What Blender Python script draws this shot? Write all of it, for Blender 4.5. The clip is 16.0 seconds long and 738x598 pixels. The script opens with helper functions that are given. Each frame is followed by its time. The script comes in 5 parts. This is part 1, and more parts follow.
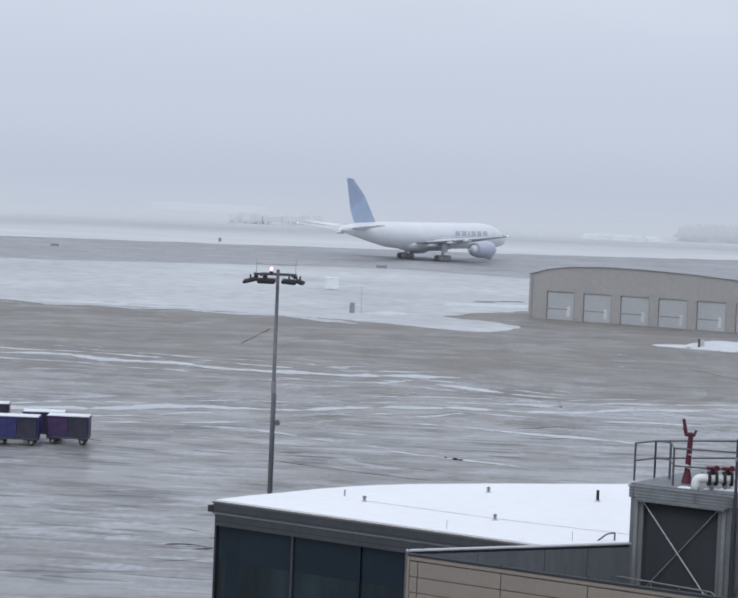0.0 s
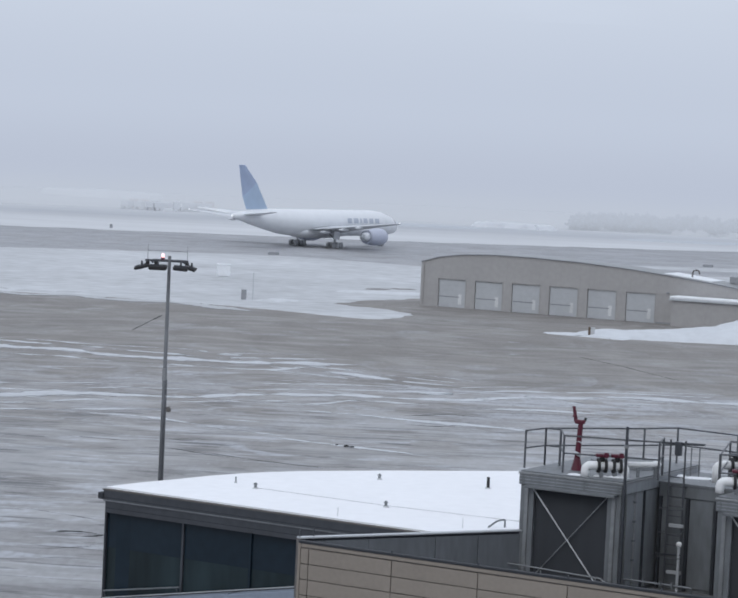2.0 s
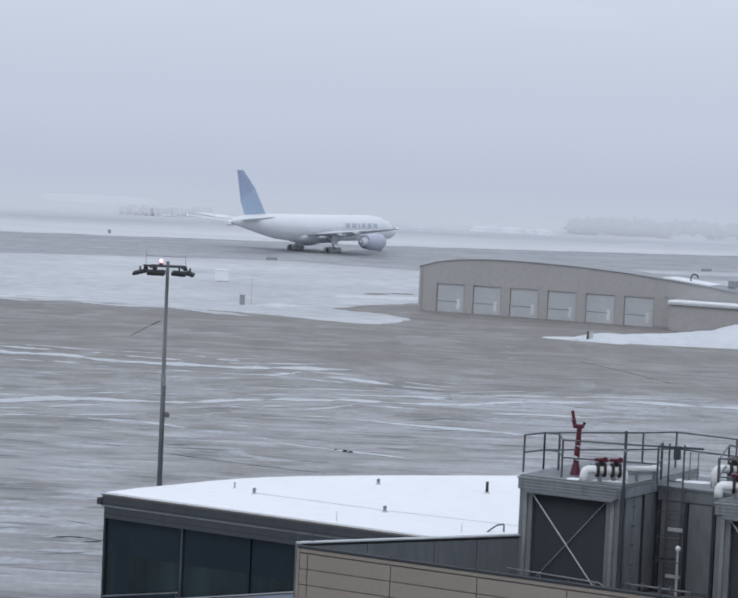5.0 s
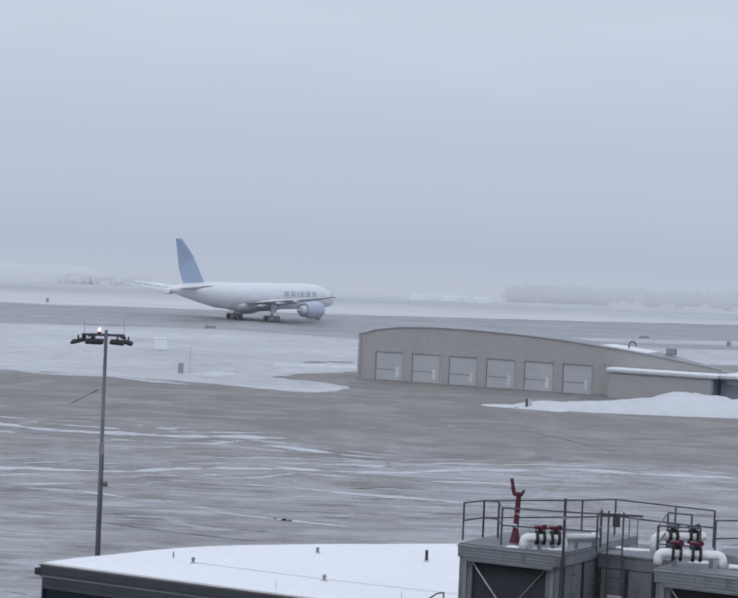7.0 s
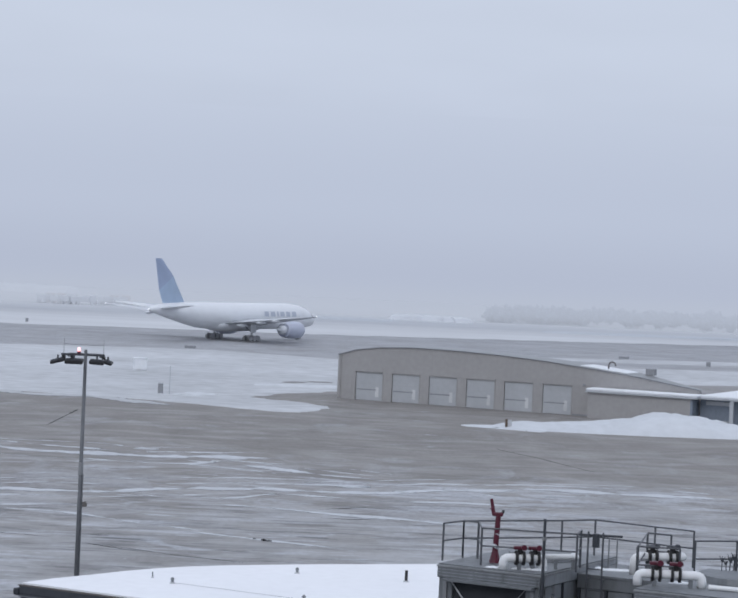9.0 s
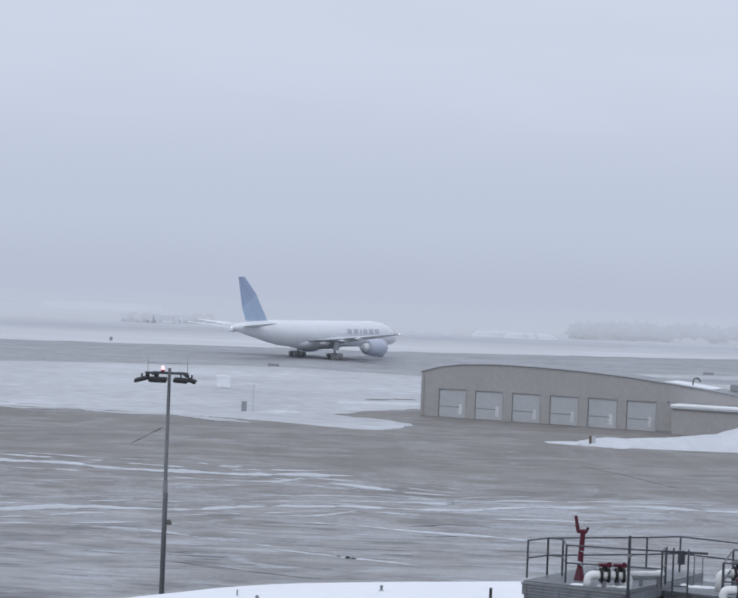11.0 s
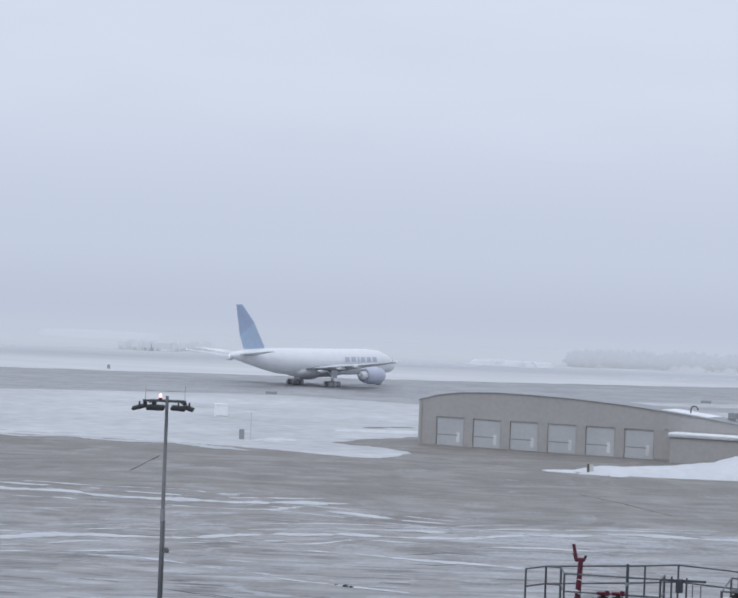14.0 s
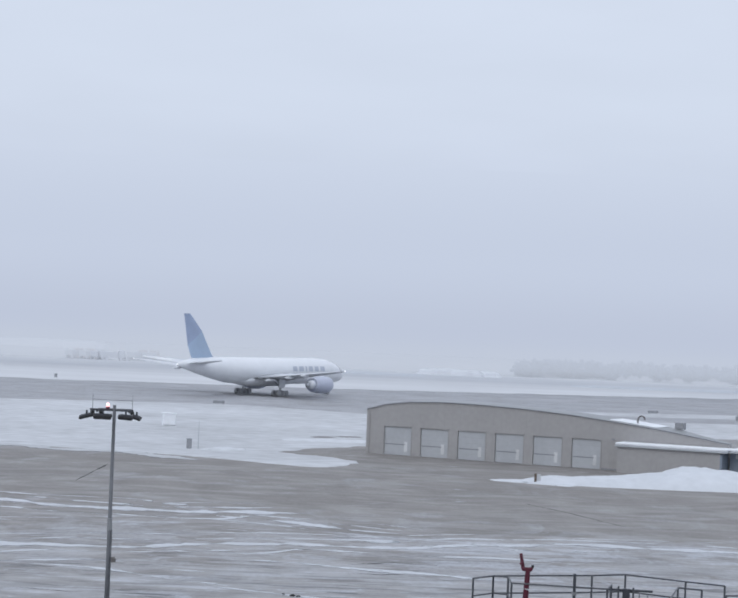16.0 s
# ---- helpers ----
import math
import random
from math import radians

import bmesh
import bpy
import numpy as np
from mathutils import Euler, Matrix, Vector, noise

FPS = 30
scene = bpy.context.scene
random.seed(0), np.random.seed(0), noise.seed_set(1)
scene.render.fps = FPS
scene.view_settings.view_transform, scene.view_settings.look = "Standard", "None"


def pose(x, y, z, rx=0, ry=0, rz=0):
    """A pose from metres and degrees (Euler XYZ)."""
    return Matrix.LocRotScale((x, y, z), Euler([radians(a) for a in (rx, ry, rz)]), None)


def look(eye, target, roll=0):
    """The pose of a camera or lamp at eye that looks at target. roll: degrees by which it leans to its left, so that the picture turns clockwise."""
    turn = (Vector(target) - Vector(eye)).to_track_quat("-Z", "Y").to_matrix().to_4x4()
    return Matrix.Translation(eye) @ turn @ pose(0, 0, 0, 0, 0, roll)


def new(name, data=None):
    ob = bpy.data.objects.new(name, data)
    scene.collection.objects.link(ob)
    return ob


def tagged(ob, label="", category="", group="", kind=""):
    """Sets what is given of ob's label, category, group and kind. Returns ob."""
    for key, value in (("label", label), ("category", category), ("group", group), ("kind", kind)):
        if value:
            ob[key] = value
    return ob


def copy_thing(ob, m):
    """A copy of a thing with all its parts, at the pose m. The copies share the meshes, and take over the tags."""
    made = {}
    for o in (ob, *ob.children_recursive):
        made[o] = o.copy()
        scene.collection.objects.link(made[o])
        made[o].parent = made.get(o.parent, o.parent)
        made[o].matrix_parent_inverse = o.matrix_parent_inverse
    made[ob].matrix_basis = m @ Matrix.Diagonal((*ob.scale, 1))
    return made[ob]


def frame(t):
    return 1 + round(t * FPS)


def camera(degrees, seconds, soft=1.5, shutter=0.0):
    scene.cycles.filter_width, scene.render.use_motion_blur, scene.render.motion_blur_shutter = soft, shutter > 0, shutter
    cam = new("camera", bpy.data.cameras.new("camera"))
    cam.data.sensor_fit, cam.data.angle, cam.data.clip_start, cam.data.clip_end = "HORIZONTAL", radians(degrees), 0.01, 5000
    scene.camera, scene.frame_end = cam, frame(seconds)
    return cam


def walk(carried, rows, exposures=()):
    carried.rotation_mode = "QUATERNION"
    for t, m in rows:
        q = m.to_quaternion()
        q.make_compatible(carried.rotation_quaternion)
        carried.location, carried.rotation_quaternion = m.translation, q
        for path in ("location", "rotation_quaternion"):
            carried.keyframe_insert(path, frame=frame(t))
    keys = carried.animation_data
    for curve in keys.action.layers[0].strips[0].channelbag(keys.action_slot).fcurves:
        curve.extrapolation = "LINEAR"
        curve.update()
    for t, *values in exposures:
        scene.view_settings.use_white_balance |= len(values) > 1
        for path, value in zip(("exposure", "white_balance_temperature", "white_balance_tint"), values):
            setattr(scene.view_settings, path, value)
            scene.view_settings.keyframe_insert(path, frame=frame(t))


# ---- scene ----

# ---- camera and its way: held by hand at an upper window, only turning ----
EYE = Vector((0.0, 0.0, 21.0))
cam = camera(17.15, 16.0, soft=2.0)
TURNS = (
    (0, -3.941, -3.203, 2.371),
    (0.5, -3.467, -3.246, 2.513),
    (1, -2.749, -3.291, 2.592),
    (1.5, -1.948, -3.360, 2.575),
    (2, -1.393, -3.393, 2.725),
    (2.5, -1.132, -3.394, 2.772),
    (3, -1.173, -3.404, 2.813),
    (5.5, -1.365, -3.154, 2.539),
    (6, -0.963, -2.568, 2.395),
    (6.5, -0.525, -2.044, 2.486),
    (7, 0.000, -1.620, 2.500),
    (7.5, 0.487, -1.397, 2.623),
    (8, 0.745, -1.319, 2.679),
    (8.5, 0.759, -1.207, 2.673),
    (9, 0.448, -1.129, 2.596),
    (9.5, -0.098, -1.065, 2.466),
    (10, -0.783, -1.034, 2.364),
    (12.5, -1.726, -0.345, 2.232),
    (13, -1.718, -0.263, 2.286),
    (13.5, -1.651, -0.201, 2.311),
    (14, -1.477, -0.150, 2.281),
    (14.5, -1.203, -0.107, 2.277),
    (15, -0.877, -0.066, 2.298),
    (15.5, -0.561, 0.002, 2.350),
    (16, -0.272, 0.119, 2.439),
)


def heading(yaw, pitch, roll):
    a, p = radians(yaw), radians(pitch)
    ahead = Vector((math.sin(a) * math.cos(p), math.cos(a) * math.cos(p), math.sin(p)))
    return look(EYE, EYE + ahead * 100, roll)


walk(cam, [(t, heading(a, b, c)) for t, a, b, c in TURNS],
     exposures=((0.0, 0.15, 6680, 8), (1.0, -0.01, 6640, 8), (1.5, 0.04, 6650, 8), (3.0, 0.11, 6630, 8), (5.0, 0.11, 6580, 8),
                (5.15, 0.46, 7100, 8), (5.3, 0.45, 7100, 8), (5.4, 0.28, 6860, 8.5), (5.5, 0.10, 6590, 9), (5.6, 0.02, 6540, 9), (7.0, -0.02, 6510, 9.5),
                (10.0, 0.0, 6510, 10), (12.5, 0.12, 6550, 9), (16.0, 0.15, 6570, 9)))

# ---- overcast, foggy winter light ----
SKY = ((-0.030, (0.492, 0.540, 0.640)), (-0.021, (0.480, 0.531, 0.640)), (-0.010, (0.462, 0.514, 0.640)), (0.020, (0.500, 0.559, 0.690)),
       (0.090, (0.576, 0.641, 0.770)), (0.200, (0.605, 0.670, 0.798)), (0.550, (0.735, 0.806, 0.950)), (1.0, (0.800, 0.872, 1.025)))


def sky_ramp(nt, height_socket):
    """The fog's colour over the height of the look, from -0.05 to 1."""
    rng = nt.nodes.new("ShaderNodeMapRange")
    rng.inputs["From Min"].default_value, rng.inputs["From Max"].default_value = -0.05, 1.0
    ramp = nt.nodes.new("ShaderNodeValToRGB")
    ramp.color_ramp.interpolation = "EASE"
    els = ramp.color_ramp.elements
    for i, (h, c) in enumerate(SKY):
        e = els[i] if i < 2 else els.new(0.5)
        e.position, e.color = (h + 0.05) / 1.05, (*c, 1)
    nt.links.new(height_socket, rng.inputs["Value"])
    nt.links.new(rng.outputs[0], ramp.inputs[0])
    return ramp.outputs[0]


SUN_UP, SUN_TURN = 38.0, 200.0
world = bpy.data.worlds.new("overcast")
world.use_nodes = True
scene.world = world
wt = world.node_tree
wt.nodes.clear()
w_out = wt.nodes.new("ShaderNodeOutputWorld")
w_add = wt.nodes.new("ShaderNodeAddShader")
w_bg, w_sky_bg = wt.nodes.new("ShaderNodeBackground"), wt.nodes.new("ShaderNodeBackground")
w_co, w_sep = wt.nodes.new("ShaderNodeTexCoord"), wt.nodes.new("ShaderNodeSeparateXYZ")
w_sky = wt.nodes.new("ShaderNodeTexSky")
w_sky.sky_type, w_sky.sun_disc = "NISHITA", False
w_sky.sun_elevation, w_sky.sun_rotation = radians(SUN_UP), radians(SUN_TURN)
w_sky.dust_density = 6.0
wt.links.new(w_co.outputs["Generated"], w_sep.inputs[0])
w_cloud = wt.nodes.new("ShaderNodeTexNoise")
w_cloud.inputs["Scale"].default_value, w_cloud.inputs["Detail"].default_value = 9.0, 3.0
w_map = wt.nodes.new("ShaderNodeMapping")
w_map.inputs["Scale"].default_value = (1, 1, 4)
wt.links.new(w_co.outputs["Generated"], w_map.inputs[0])
wt.links.new(w_map.outputs[0], w_cloud.inputs["Vector"])
w_mul = wt.nodes.new("ShaderNodeMapRange")
w_mul.inputs["From Min"].default_value, w_mul.inputs["From Max"].default_value = 0.3, 0.7
w_mul.inputs["To Min"].default_value, w_mul.inputs["To Max"].default_value = 0.98, 1.015
wt.links.new(w_cloud.outputs[0], w_mul.inputs["Value"])
wt.links.new(sky_ramp(wt, w_sep.outputs[2]), w_bg.inputs["Color"])
wt.links.new(w_mul.outputs[0], w_bg.inputs["Strength"])
wt.links.new(w_sky.outputs[0], w_sky_bg.inputs["Color"])
w_sky_bg.inputs["Strength"].default_value = 0.002
wt.links.new(w_bg.outputs[0], w_add.inputs[0])
wt.links.new(w_sky_bg.outputs[0], w_add.inputs[1])
wt.links.new(w_add.outputs[0], w_out.inputs[0])

sun = new("sun", bpy.data.lights.new("sun", "SUN"))
sun.data.energy, sun.data.angle, sun.data.color = 0.5, radians(30), (1.0, 0.98, 0.95)
sd = Vector((math.sin(radians(SUN_TURN)) * math.cos(radians(SUN_UP)), math.cos(radians(SUN_TURN)) * math.cos(radians(SUN_UP)), math.sin(radians(SUN_UP))))
sun.matrix_basis = look(sd * 60, (0, 0, 0))


# ---- materials ----
def mat(name, base, rough=0.6, metal=0.0, vary=0.12, grain=3.0, wide=0.3, bump=0.1, stretch=(1, 1, 1), spec=0.5, tint=None, per=0.0):
    """A surface with stains at a wide scale, grain at a fine one, a little relief, and a shift from piece to piece."""
    m = bpy.data.materials.new(name)
    m.use_nodes = True
    nt = m.node_tree
    bs = nt.nodes["Principled BSDF"]
    co, mp = nt.nodes.new("ShaderNodeTexCoord"), nt.nodes.new("ShaderNodeMapping")
    mp.inputs["Scale"].default_value = stretch
    nt.links.new(co.outputs["Object"], mp.inputs[0])
    n1, n2 = nt.nodes.new("ShaderNodeTexNoise"), nt.nodes.new("ShaderNodeTexNoise")
    n1.inputs["Scale"].default_value, n1.inputs["Detail"].default_value = wide, 5
    n2.inputs["Scale"].default_value, n2.inputs["Detail"].default_value = grain, 6
    for n in (n1, n2):
        nt.links.new(mp.outputs[0], n.inputs["Vector"])
    mixn = nt.nodes.new("ShaderNodeMath")
    mixn.operation = "ADD"
    nt.links.new(n1.outputs[0], mixn.inputs[0])
    nt.links.new(n2.outputs[0], mixn.inputs[1])
    last = mixn.outputs[0]
    if per:
        oi, ma = nt.nodes.new("ShaderNodeObjectInfo"), nt.nodes.new("ShaderNodeMath")
        ma.operation = "MULTIPLY_ADD"
        ma.inputs[1].default_value = per
        nt.links.new(oi.outputs["Random"], ma.inputs[0])
        nt.links.new(last, ma.inputs[2])
        last = ma.outputs[0]
    rp = nt.nodes.new("ShaderNodeValToRGB")
    dark = tint or tuple(c * (1 - 2 * vary) for c in base)
    light = tuple(min(1, c * (1 + vary)) for c in base)
    rp.color_ramp.elements[0].position, rp.color_ramp.elements[0].color = 0.30, (*dark, 1)
    rp.color_ramp.elements[1].position, rp.color_ramp.elements[1].color = 0.70, (*light, 1)
    half = nt.nodes.new("ShaderNodeMath")
    half.operation = "MULTIPLY"
    half.inputs[1].default_value = 0.5
    nt.links.new(last, half.inputs[0])
    nt.links.new(half.outputs[0], rp.inputs[0])
    nt.links.new(rp.outputs[0], bs.inputs["Base Color"])
    bs.inputs["Roughness"].default_value, bs.inputs["Metallic"].default_value = rough, metal
    bs.inputs["Specular IOR Level"].default_value = spec
    if bump:
        b = nt.nodes.new("ShaderNodeBump")
        b.inputs["Strength"].default_value, b.inputs["Distance"].default_value = bump, 0.05
        nt.links.new(n2.outputs[0], b.inputs["Height"])
        nt.links.new(b.outputs[0], bs.inputs["Normal"])
    return m


def glow(name, color, strength):
    m = bpy.data.materials.new(name)
    m.use_nodes = True
    bs = m.node_tree.nodes["Principled BSDF"]
    bs.inputs["Base Color"].default_value = (*color, 1)
    bs.inputs["Emission Color"].default_value, bs.inputs["Emission Strength"].default_value = (*color, 1), strength
    return m


def apron_material():
    """Frosty old concrete with wet sheen, wind-drawn streaks of ice that thin out towards the hangar, and fog haze
    painted in far off.
    """
    m = bpy.data.materials.new("apron")
    m.use_nodes = True
    nt = m.node_tree
    bs = nt.nodes["Principled BSDF"]
    co = nt.nodes.new("ShaderNodeTexCoord")

    def noise_at(scale, stretch, detail, rot=0.0, loc=0.0, dist=0.0):
        mp, n = nt.nodes.new("ShaderNodeMapping"), nt.nodes.new("ShaderNodeTexNoise")
        mp.inputs["Scale"].default_value, mp.inputs["Rotation"].default_value = stretch, (0, 0, radians(rot))
        mp.inputs["Location"].default_value = (loc, loc, 0)
        n.inputs["Scale"].default_value, n.inputs["Detail"].default_value = scale, detail
        n.inputs["Distortion"].default_value = dist
        nt.links.new(co.outputs["Object"], mp.inputs[0])
        nt.links.new(mp.outputs[0], n.inputs["Vector"])
        return n.outputs[0]

    def math_node(op, a, b, clamp=False):
        n = nt.nodes.new("ShaderNodeMath")
        n.operation, n.use_clamp = op, clamp
        for i, v in enumerate((a, b)):
            if isinstance(v, (int, float)):
                n.inputs[i].default_value = v
            else:
                nt.links.new(v, n.inputs[i])
        return n.outputs[0]

    def span(v, a, b, c, d):
        n = nt.nodes.new("ShaderNodeMapRange")
        n.interpolation_type = "SMOOTHSTEP"
        for k, x in zip(("From Min", "From Max", "To Min", "To Max"), (a, b, c, d)):
            n.inputs[k].default_value = x
        nt.links.new(v, n.inputs["Value"])
        return n.outputs[0]

    sep = nt.nodes.new("ShaderNodeSeparateXYZ")
    nt.links.new(co.outputs["Object"], sep.inputs[0])
    y = sep.outputs[1]
    long_s = noise_at(1.0, (0.075, 0.17, 1), 8.0, -4, 3.0, 1.6)
    short_s = noise_at(1.0, (0.30, 0.34, 1), 8.0, 10, 11.0, 1.8)
    film_s = noise_at(1.0, (0.16, 0.09, 1), 7.0, 6, 31.0, 1.2)
    grit = noise_at(1.0, (2.2, 0.75, 1), 8.0)
    wide_n = noise_at(1.0, (0.012, 0.030, 1), 2.0, 0, 5.0)
    patchy = math_node("MULTIPLY", math_node("SUBTRACT", wide_n, 0.5), 0.22)
    # less ice beyond 230 m and towards the taxiway, more in the sheltered middle
    less = math_node("ADD", span(y, 215, 262, 0.0, 0.11), patchy)
    more = math_node("MULTIPLY", span(sep.outputs[0], -3, 10, 0.0, 0.075), span(y, 216, 226, 1.0, 0.0))
    less = math_node("SUBTRACT", less, more)
    ice = math_node("MAXIMUM", span(math_node("SUBTRACT", long_s, less), 0.575, 0.660, 0.0, 0.64), span(math_node("SUBTRACT", short_s, less), 0.615, 0.700, 0.0, 0.50))
    film = span(math_node("SUBTRACT", film_s, less), 0.42, 0.64, 0.0, 0.28)
    near_film = math_node("MULTIPLY", span(y, 125, 225, 0.24, 0.0), span(film_s, 0.34, 0.62, 0.60, 1.0))
    # fog haze over the taxiway, painted as a paler mix
    far_haze = math_node("MULTIPLY", span(y, 395, 470, 0.0, 0.56), span(film_s, 0.3, 0.6, 0.7, 1.0))
    white = math_node("MAXIMUM", math_node("MAXIMUM", ice, film), math_node("MAXIMUM", near_film, far_haze))
    blot = noise_at(1.0, (0.12, 0.055, 1), 7.0, 8, 2.0, 1.2)
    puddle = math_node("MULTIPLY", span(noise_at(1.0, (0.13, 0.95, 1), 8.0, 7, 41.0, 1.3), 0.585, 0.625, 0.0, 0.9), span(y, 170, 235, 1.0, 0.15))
    # wind ripples: long low bands, pale where frost holds and dark where the concrete is wet
    ripple = noise_at(1.0, (0.13, 0.62, 1), 5.0, 4, 17.0, 0.9)
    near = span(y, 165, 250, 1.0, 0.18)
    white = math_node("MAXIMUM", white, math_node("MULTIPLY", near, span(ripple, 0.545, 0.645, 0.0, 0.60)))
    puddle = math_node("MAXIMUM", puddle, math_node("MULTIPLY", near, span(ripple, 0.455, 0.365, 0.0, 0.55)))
    white = math_node("MULTIPLY", white, span(grit, 0.30, 0.66, 0.62, 1.10), True)
    white = math_node("MULTIPLY", white, math_node("SUBTRACT", 1.0, math_node("MULTIPLY", puddle, 0.85)))
    base = nt.nodes.new("ShaderNodeValToRGB")
    base.color_ramp.elements[0].position, base.color_ramp.elements[0].color = 0.34, (0.170, 0.159, 0.150, 1)
    base.color_ramp.elements[1].position, base.color_ramp.elements[1].color = 0.66, (0.248, 0.233, 0.221, 1)
    nt.links.new(math_node("ADD", math_node("MULTIPLY", grit, 0.35), math_node("MULTIPLY", blot, 0.65)), base.inputs[0])
    # besides the puddles, evenly darker towards the near apron
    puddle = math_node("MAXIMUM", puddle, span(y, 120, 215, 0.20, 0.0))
    dark = nt.nodes.new("ShaderNodeMix")
    dark.data_type = "RGBA"
    nt.links.new(puddle, dark.inputs["Factor"])
    nt.links.new(base.outputs[0], dark.inputs["A"])
    dark.inputs["B"].default_value = (0.045, 0.047, 0.053, 1)
    mix = nt.nodes.new("ShaderNodeMix")
    mix.data_type = "RGBA"
    nt.links.new(white, mix.inputs["Factor"])
    nt.links.new(dark.outputs["Result"], mix.inputs["A"])
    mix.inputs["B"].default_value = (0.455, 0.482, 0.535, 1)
    nt.links.new(mix.outputs["Result"], bs.inputs["Base Color"])
    wet = noise_at(1.0, (0.07, 0.11, 1), 6.0, -4, 21.0, 1.2)
    rough = math_node("ADD", span(wet, 0.40, 0.62, 0.68, 0.46), span(y, 150, 270, -0.18, 0.08))
    nt.links.new(rough, bs.inputs["Roughness"])
    b = nt.nodes.new("ShaderNodeBump")
    b.inputs["Strength"].default_value, b.inputs["Distance"].default_value = 0.25, 0.03
    nt.links.new(math_node("ADD", grit, white), b.inputs["Height"])
    nt.links.new(b.outputs[0], bs.inputs["Normal"])
    return m


M_APRON = apron_material()
M_SNOW = mat("snow", (0.80, 0.82, 0.85), 0.85, vary=0.05, grain=1.5, wide=0.12, bump=0.3)
M_FIELD = mat("thin_snow", (0.535, 0.550, 0.572), 0.8, vary=0.17, grain=0.7, wide=0.06, bump=0.2, stretch=(0.45, 0.5, 1))
M_TONGUE = mat("packed_snow", (0.61, 0.63, 0.66), 0.85, vary=0.10, grain=0.8, wide=0.1, bump=0.3)
M_DRIFT = mat("drifted_snow", (0.605, 0.63, 0.665), 0.85, vary=0.06, grain=0.8, wide=0.1, bump=0.3)


def blown_snow(name, base):
    """Thin drifted snow that frays into the bare concrete towards its edges."""
    m = mat(name, base, 0.85, vary=0.08, grain=1.2, wide=0.15, bump=0.2)
    nt = m.node_tree
    bs = nt.nodes["Principled BSDF"]
    at, co, mp, n = (nt.nodes.new("ShaderNode" + k) for k in ("Attribute", "TexCoord", "Mapping", "TexNoise"))
    at.attribute_name = "cover"
    mp.inputs["Scale"].default_value = (0.45, 0.55, 1)
    n.inputs["Scale"].default_value, n.inputs["Detail"].default_value, n.inputs["Distortion"].default_value = 1.0, 8, 1.2
    nt.links.new(co.outputs["Object"], mp.inputs[0])
    nt.links.new(mp.outputs[0], n.inputs["Vector"])
    ad, rng = nt.nodes.new("ShaderNodeMath"), nt.nodes.new("ShaderNodeMapRange")
    ad.operation = "ADD"
    nt.links.new(at.outputs["Fac"], ad.inputs[0])
    nt.links.new(n.outputs[0], ad.inputs[1])
    for k, v in zip(("From Min", "From Max", "To Min", "To Max"), (0.54, 1.08, 0.0, 0.88)):
        rng.inputs[k].default_value = v
    nt.links.new(ad.outputs[0], rng.inputs["Value"])
    nt.links.new(rng.outputs[0], bs.inputs["Alpha"])
    return m


M_BLOWN = blown_snow("blown_snow", (0.60, 0.625, 0.66))
M_FRAYED = blown_snow("frayed_thin_snow", (0.535, 0.550, 0.572))
M_FAR = mat("far_snow", (0.60, 0.612, 0.632), 0.9, vary=0.08, grain=0.05, wide=0.006, bump=0.0, stretch=(0.3, 1, 1))
M_ROOFSNOW = mat("roof_snow", (0.85, 0.86, 0.89), 0.9, vary=0.03, grain=2.0, wide=0.2, bump=0.15)
M_SIDING = mat("tan_siding", (0.365, 0.358, 0.358), 0.65, vary=0.06, grain=1.5, wide=0.15, bump=0.05)
M_DOOR = mat("pale_door", (0.435, 0.452, 0.475), 0.5, vary=0.05, grain=2, wide=0.3, bump=0.04, per=0.1)
M_BLUEPANE = mat("blue_grey_panes", (0.24, 0.28, 0.34), 0.2, vary=0.1, bump=0.0)
M_STRIP = mat("grey_panes", (0.30, 0.31, 0.33), 0.25, vary=0.1, bump=0.0)
M_MARK = mat("faded_white_mark", (0.60, 0.61, 0.62), 0.6, vary=0.12, grain=6)
M_TRIM = mat("dark_trim", (0.13, 0.12, 0.115), 0.5, vary=0.15)
M_STEEL = mat("galvanised_steel", (0.30, 0.31, 0.32), 0.42, 0.6, vary=0.15, grain=6, wide=0.8, bump=0.03)
M_GREYPANEL = mat("grey_metal_panel", (0.165, 0.178, 0.195), 0.45, 0.3, vary=0.16, grain=5, wide=0.5, bump=0.03, stretch=(1, 1, 0.25))
# lit copy of the unit steel: side light put into the colour
M_UNITLIT = mat("lit_unit_steel", (0.330, 0.350, 0.375), 0.5, 0.3, vary=0.18, grain=5, wide=0.6, bump=0.04, stretch=(1, 1, 0.3))
M_SEAM = mat("wet_black_seam", (0.020, 0.020, 0.022), 0.75, vary=0.2, spec=0.2)
M_UNIT = mat("unit_steel", (0.200, 0.213, 0.228), 0.5, 0.35, vary=0.18, grain=5, wide=0.6, bump=0.04, stretch=(1, 1, 0.3))
M_LOUVRE = mat("louvre_black", (0.028, 0.032, 0.040), 0.7, vary=0.15)
M_FASCIA = mat("fascia_metal", (0.070, 0.076, 0.088), 0.4, 0.4, vary=0.12, grain=4, wide=0.4, bump=0.03)
M_BEIGE = mat("beige_panel", (0.250, 0.219, 0.190), 0.7, vary=0.07, grain=8, wide=0.6, bump=0.06, per=0.22)
M_WALK = mat("blue_grey_roofing", (0.255, 0.295, 0.365), 0.5, 0.1, vary=0.1, grain=4, wide=0.6, bump=0.02)
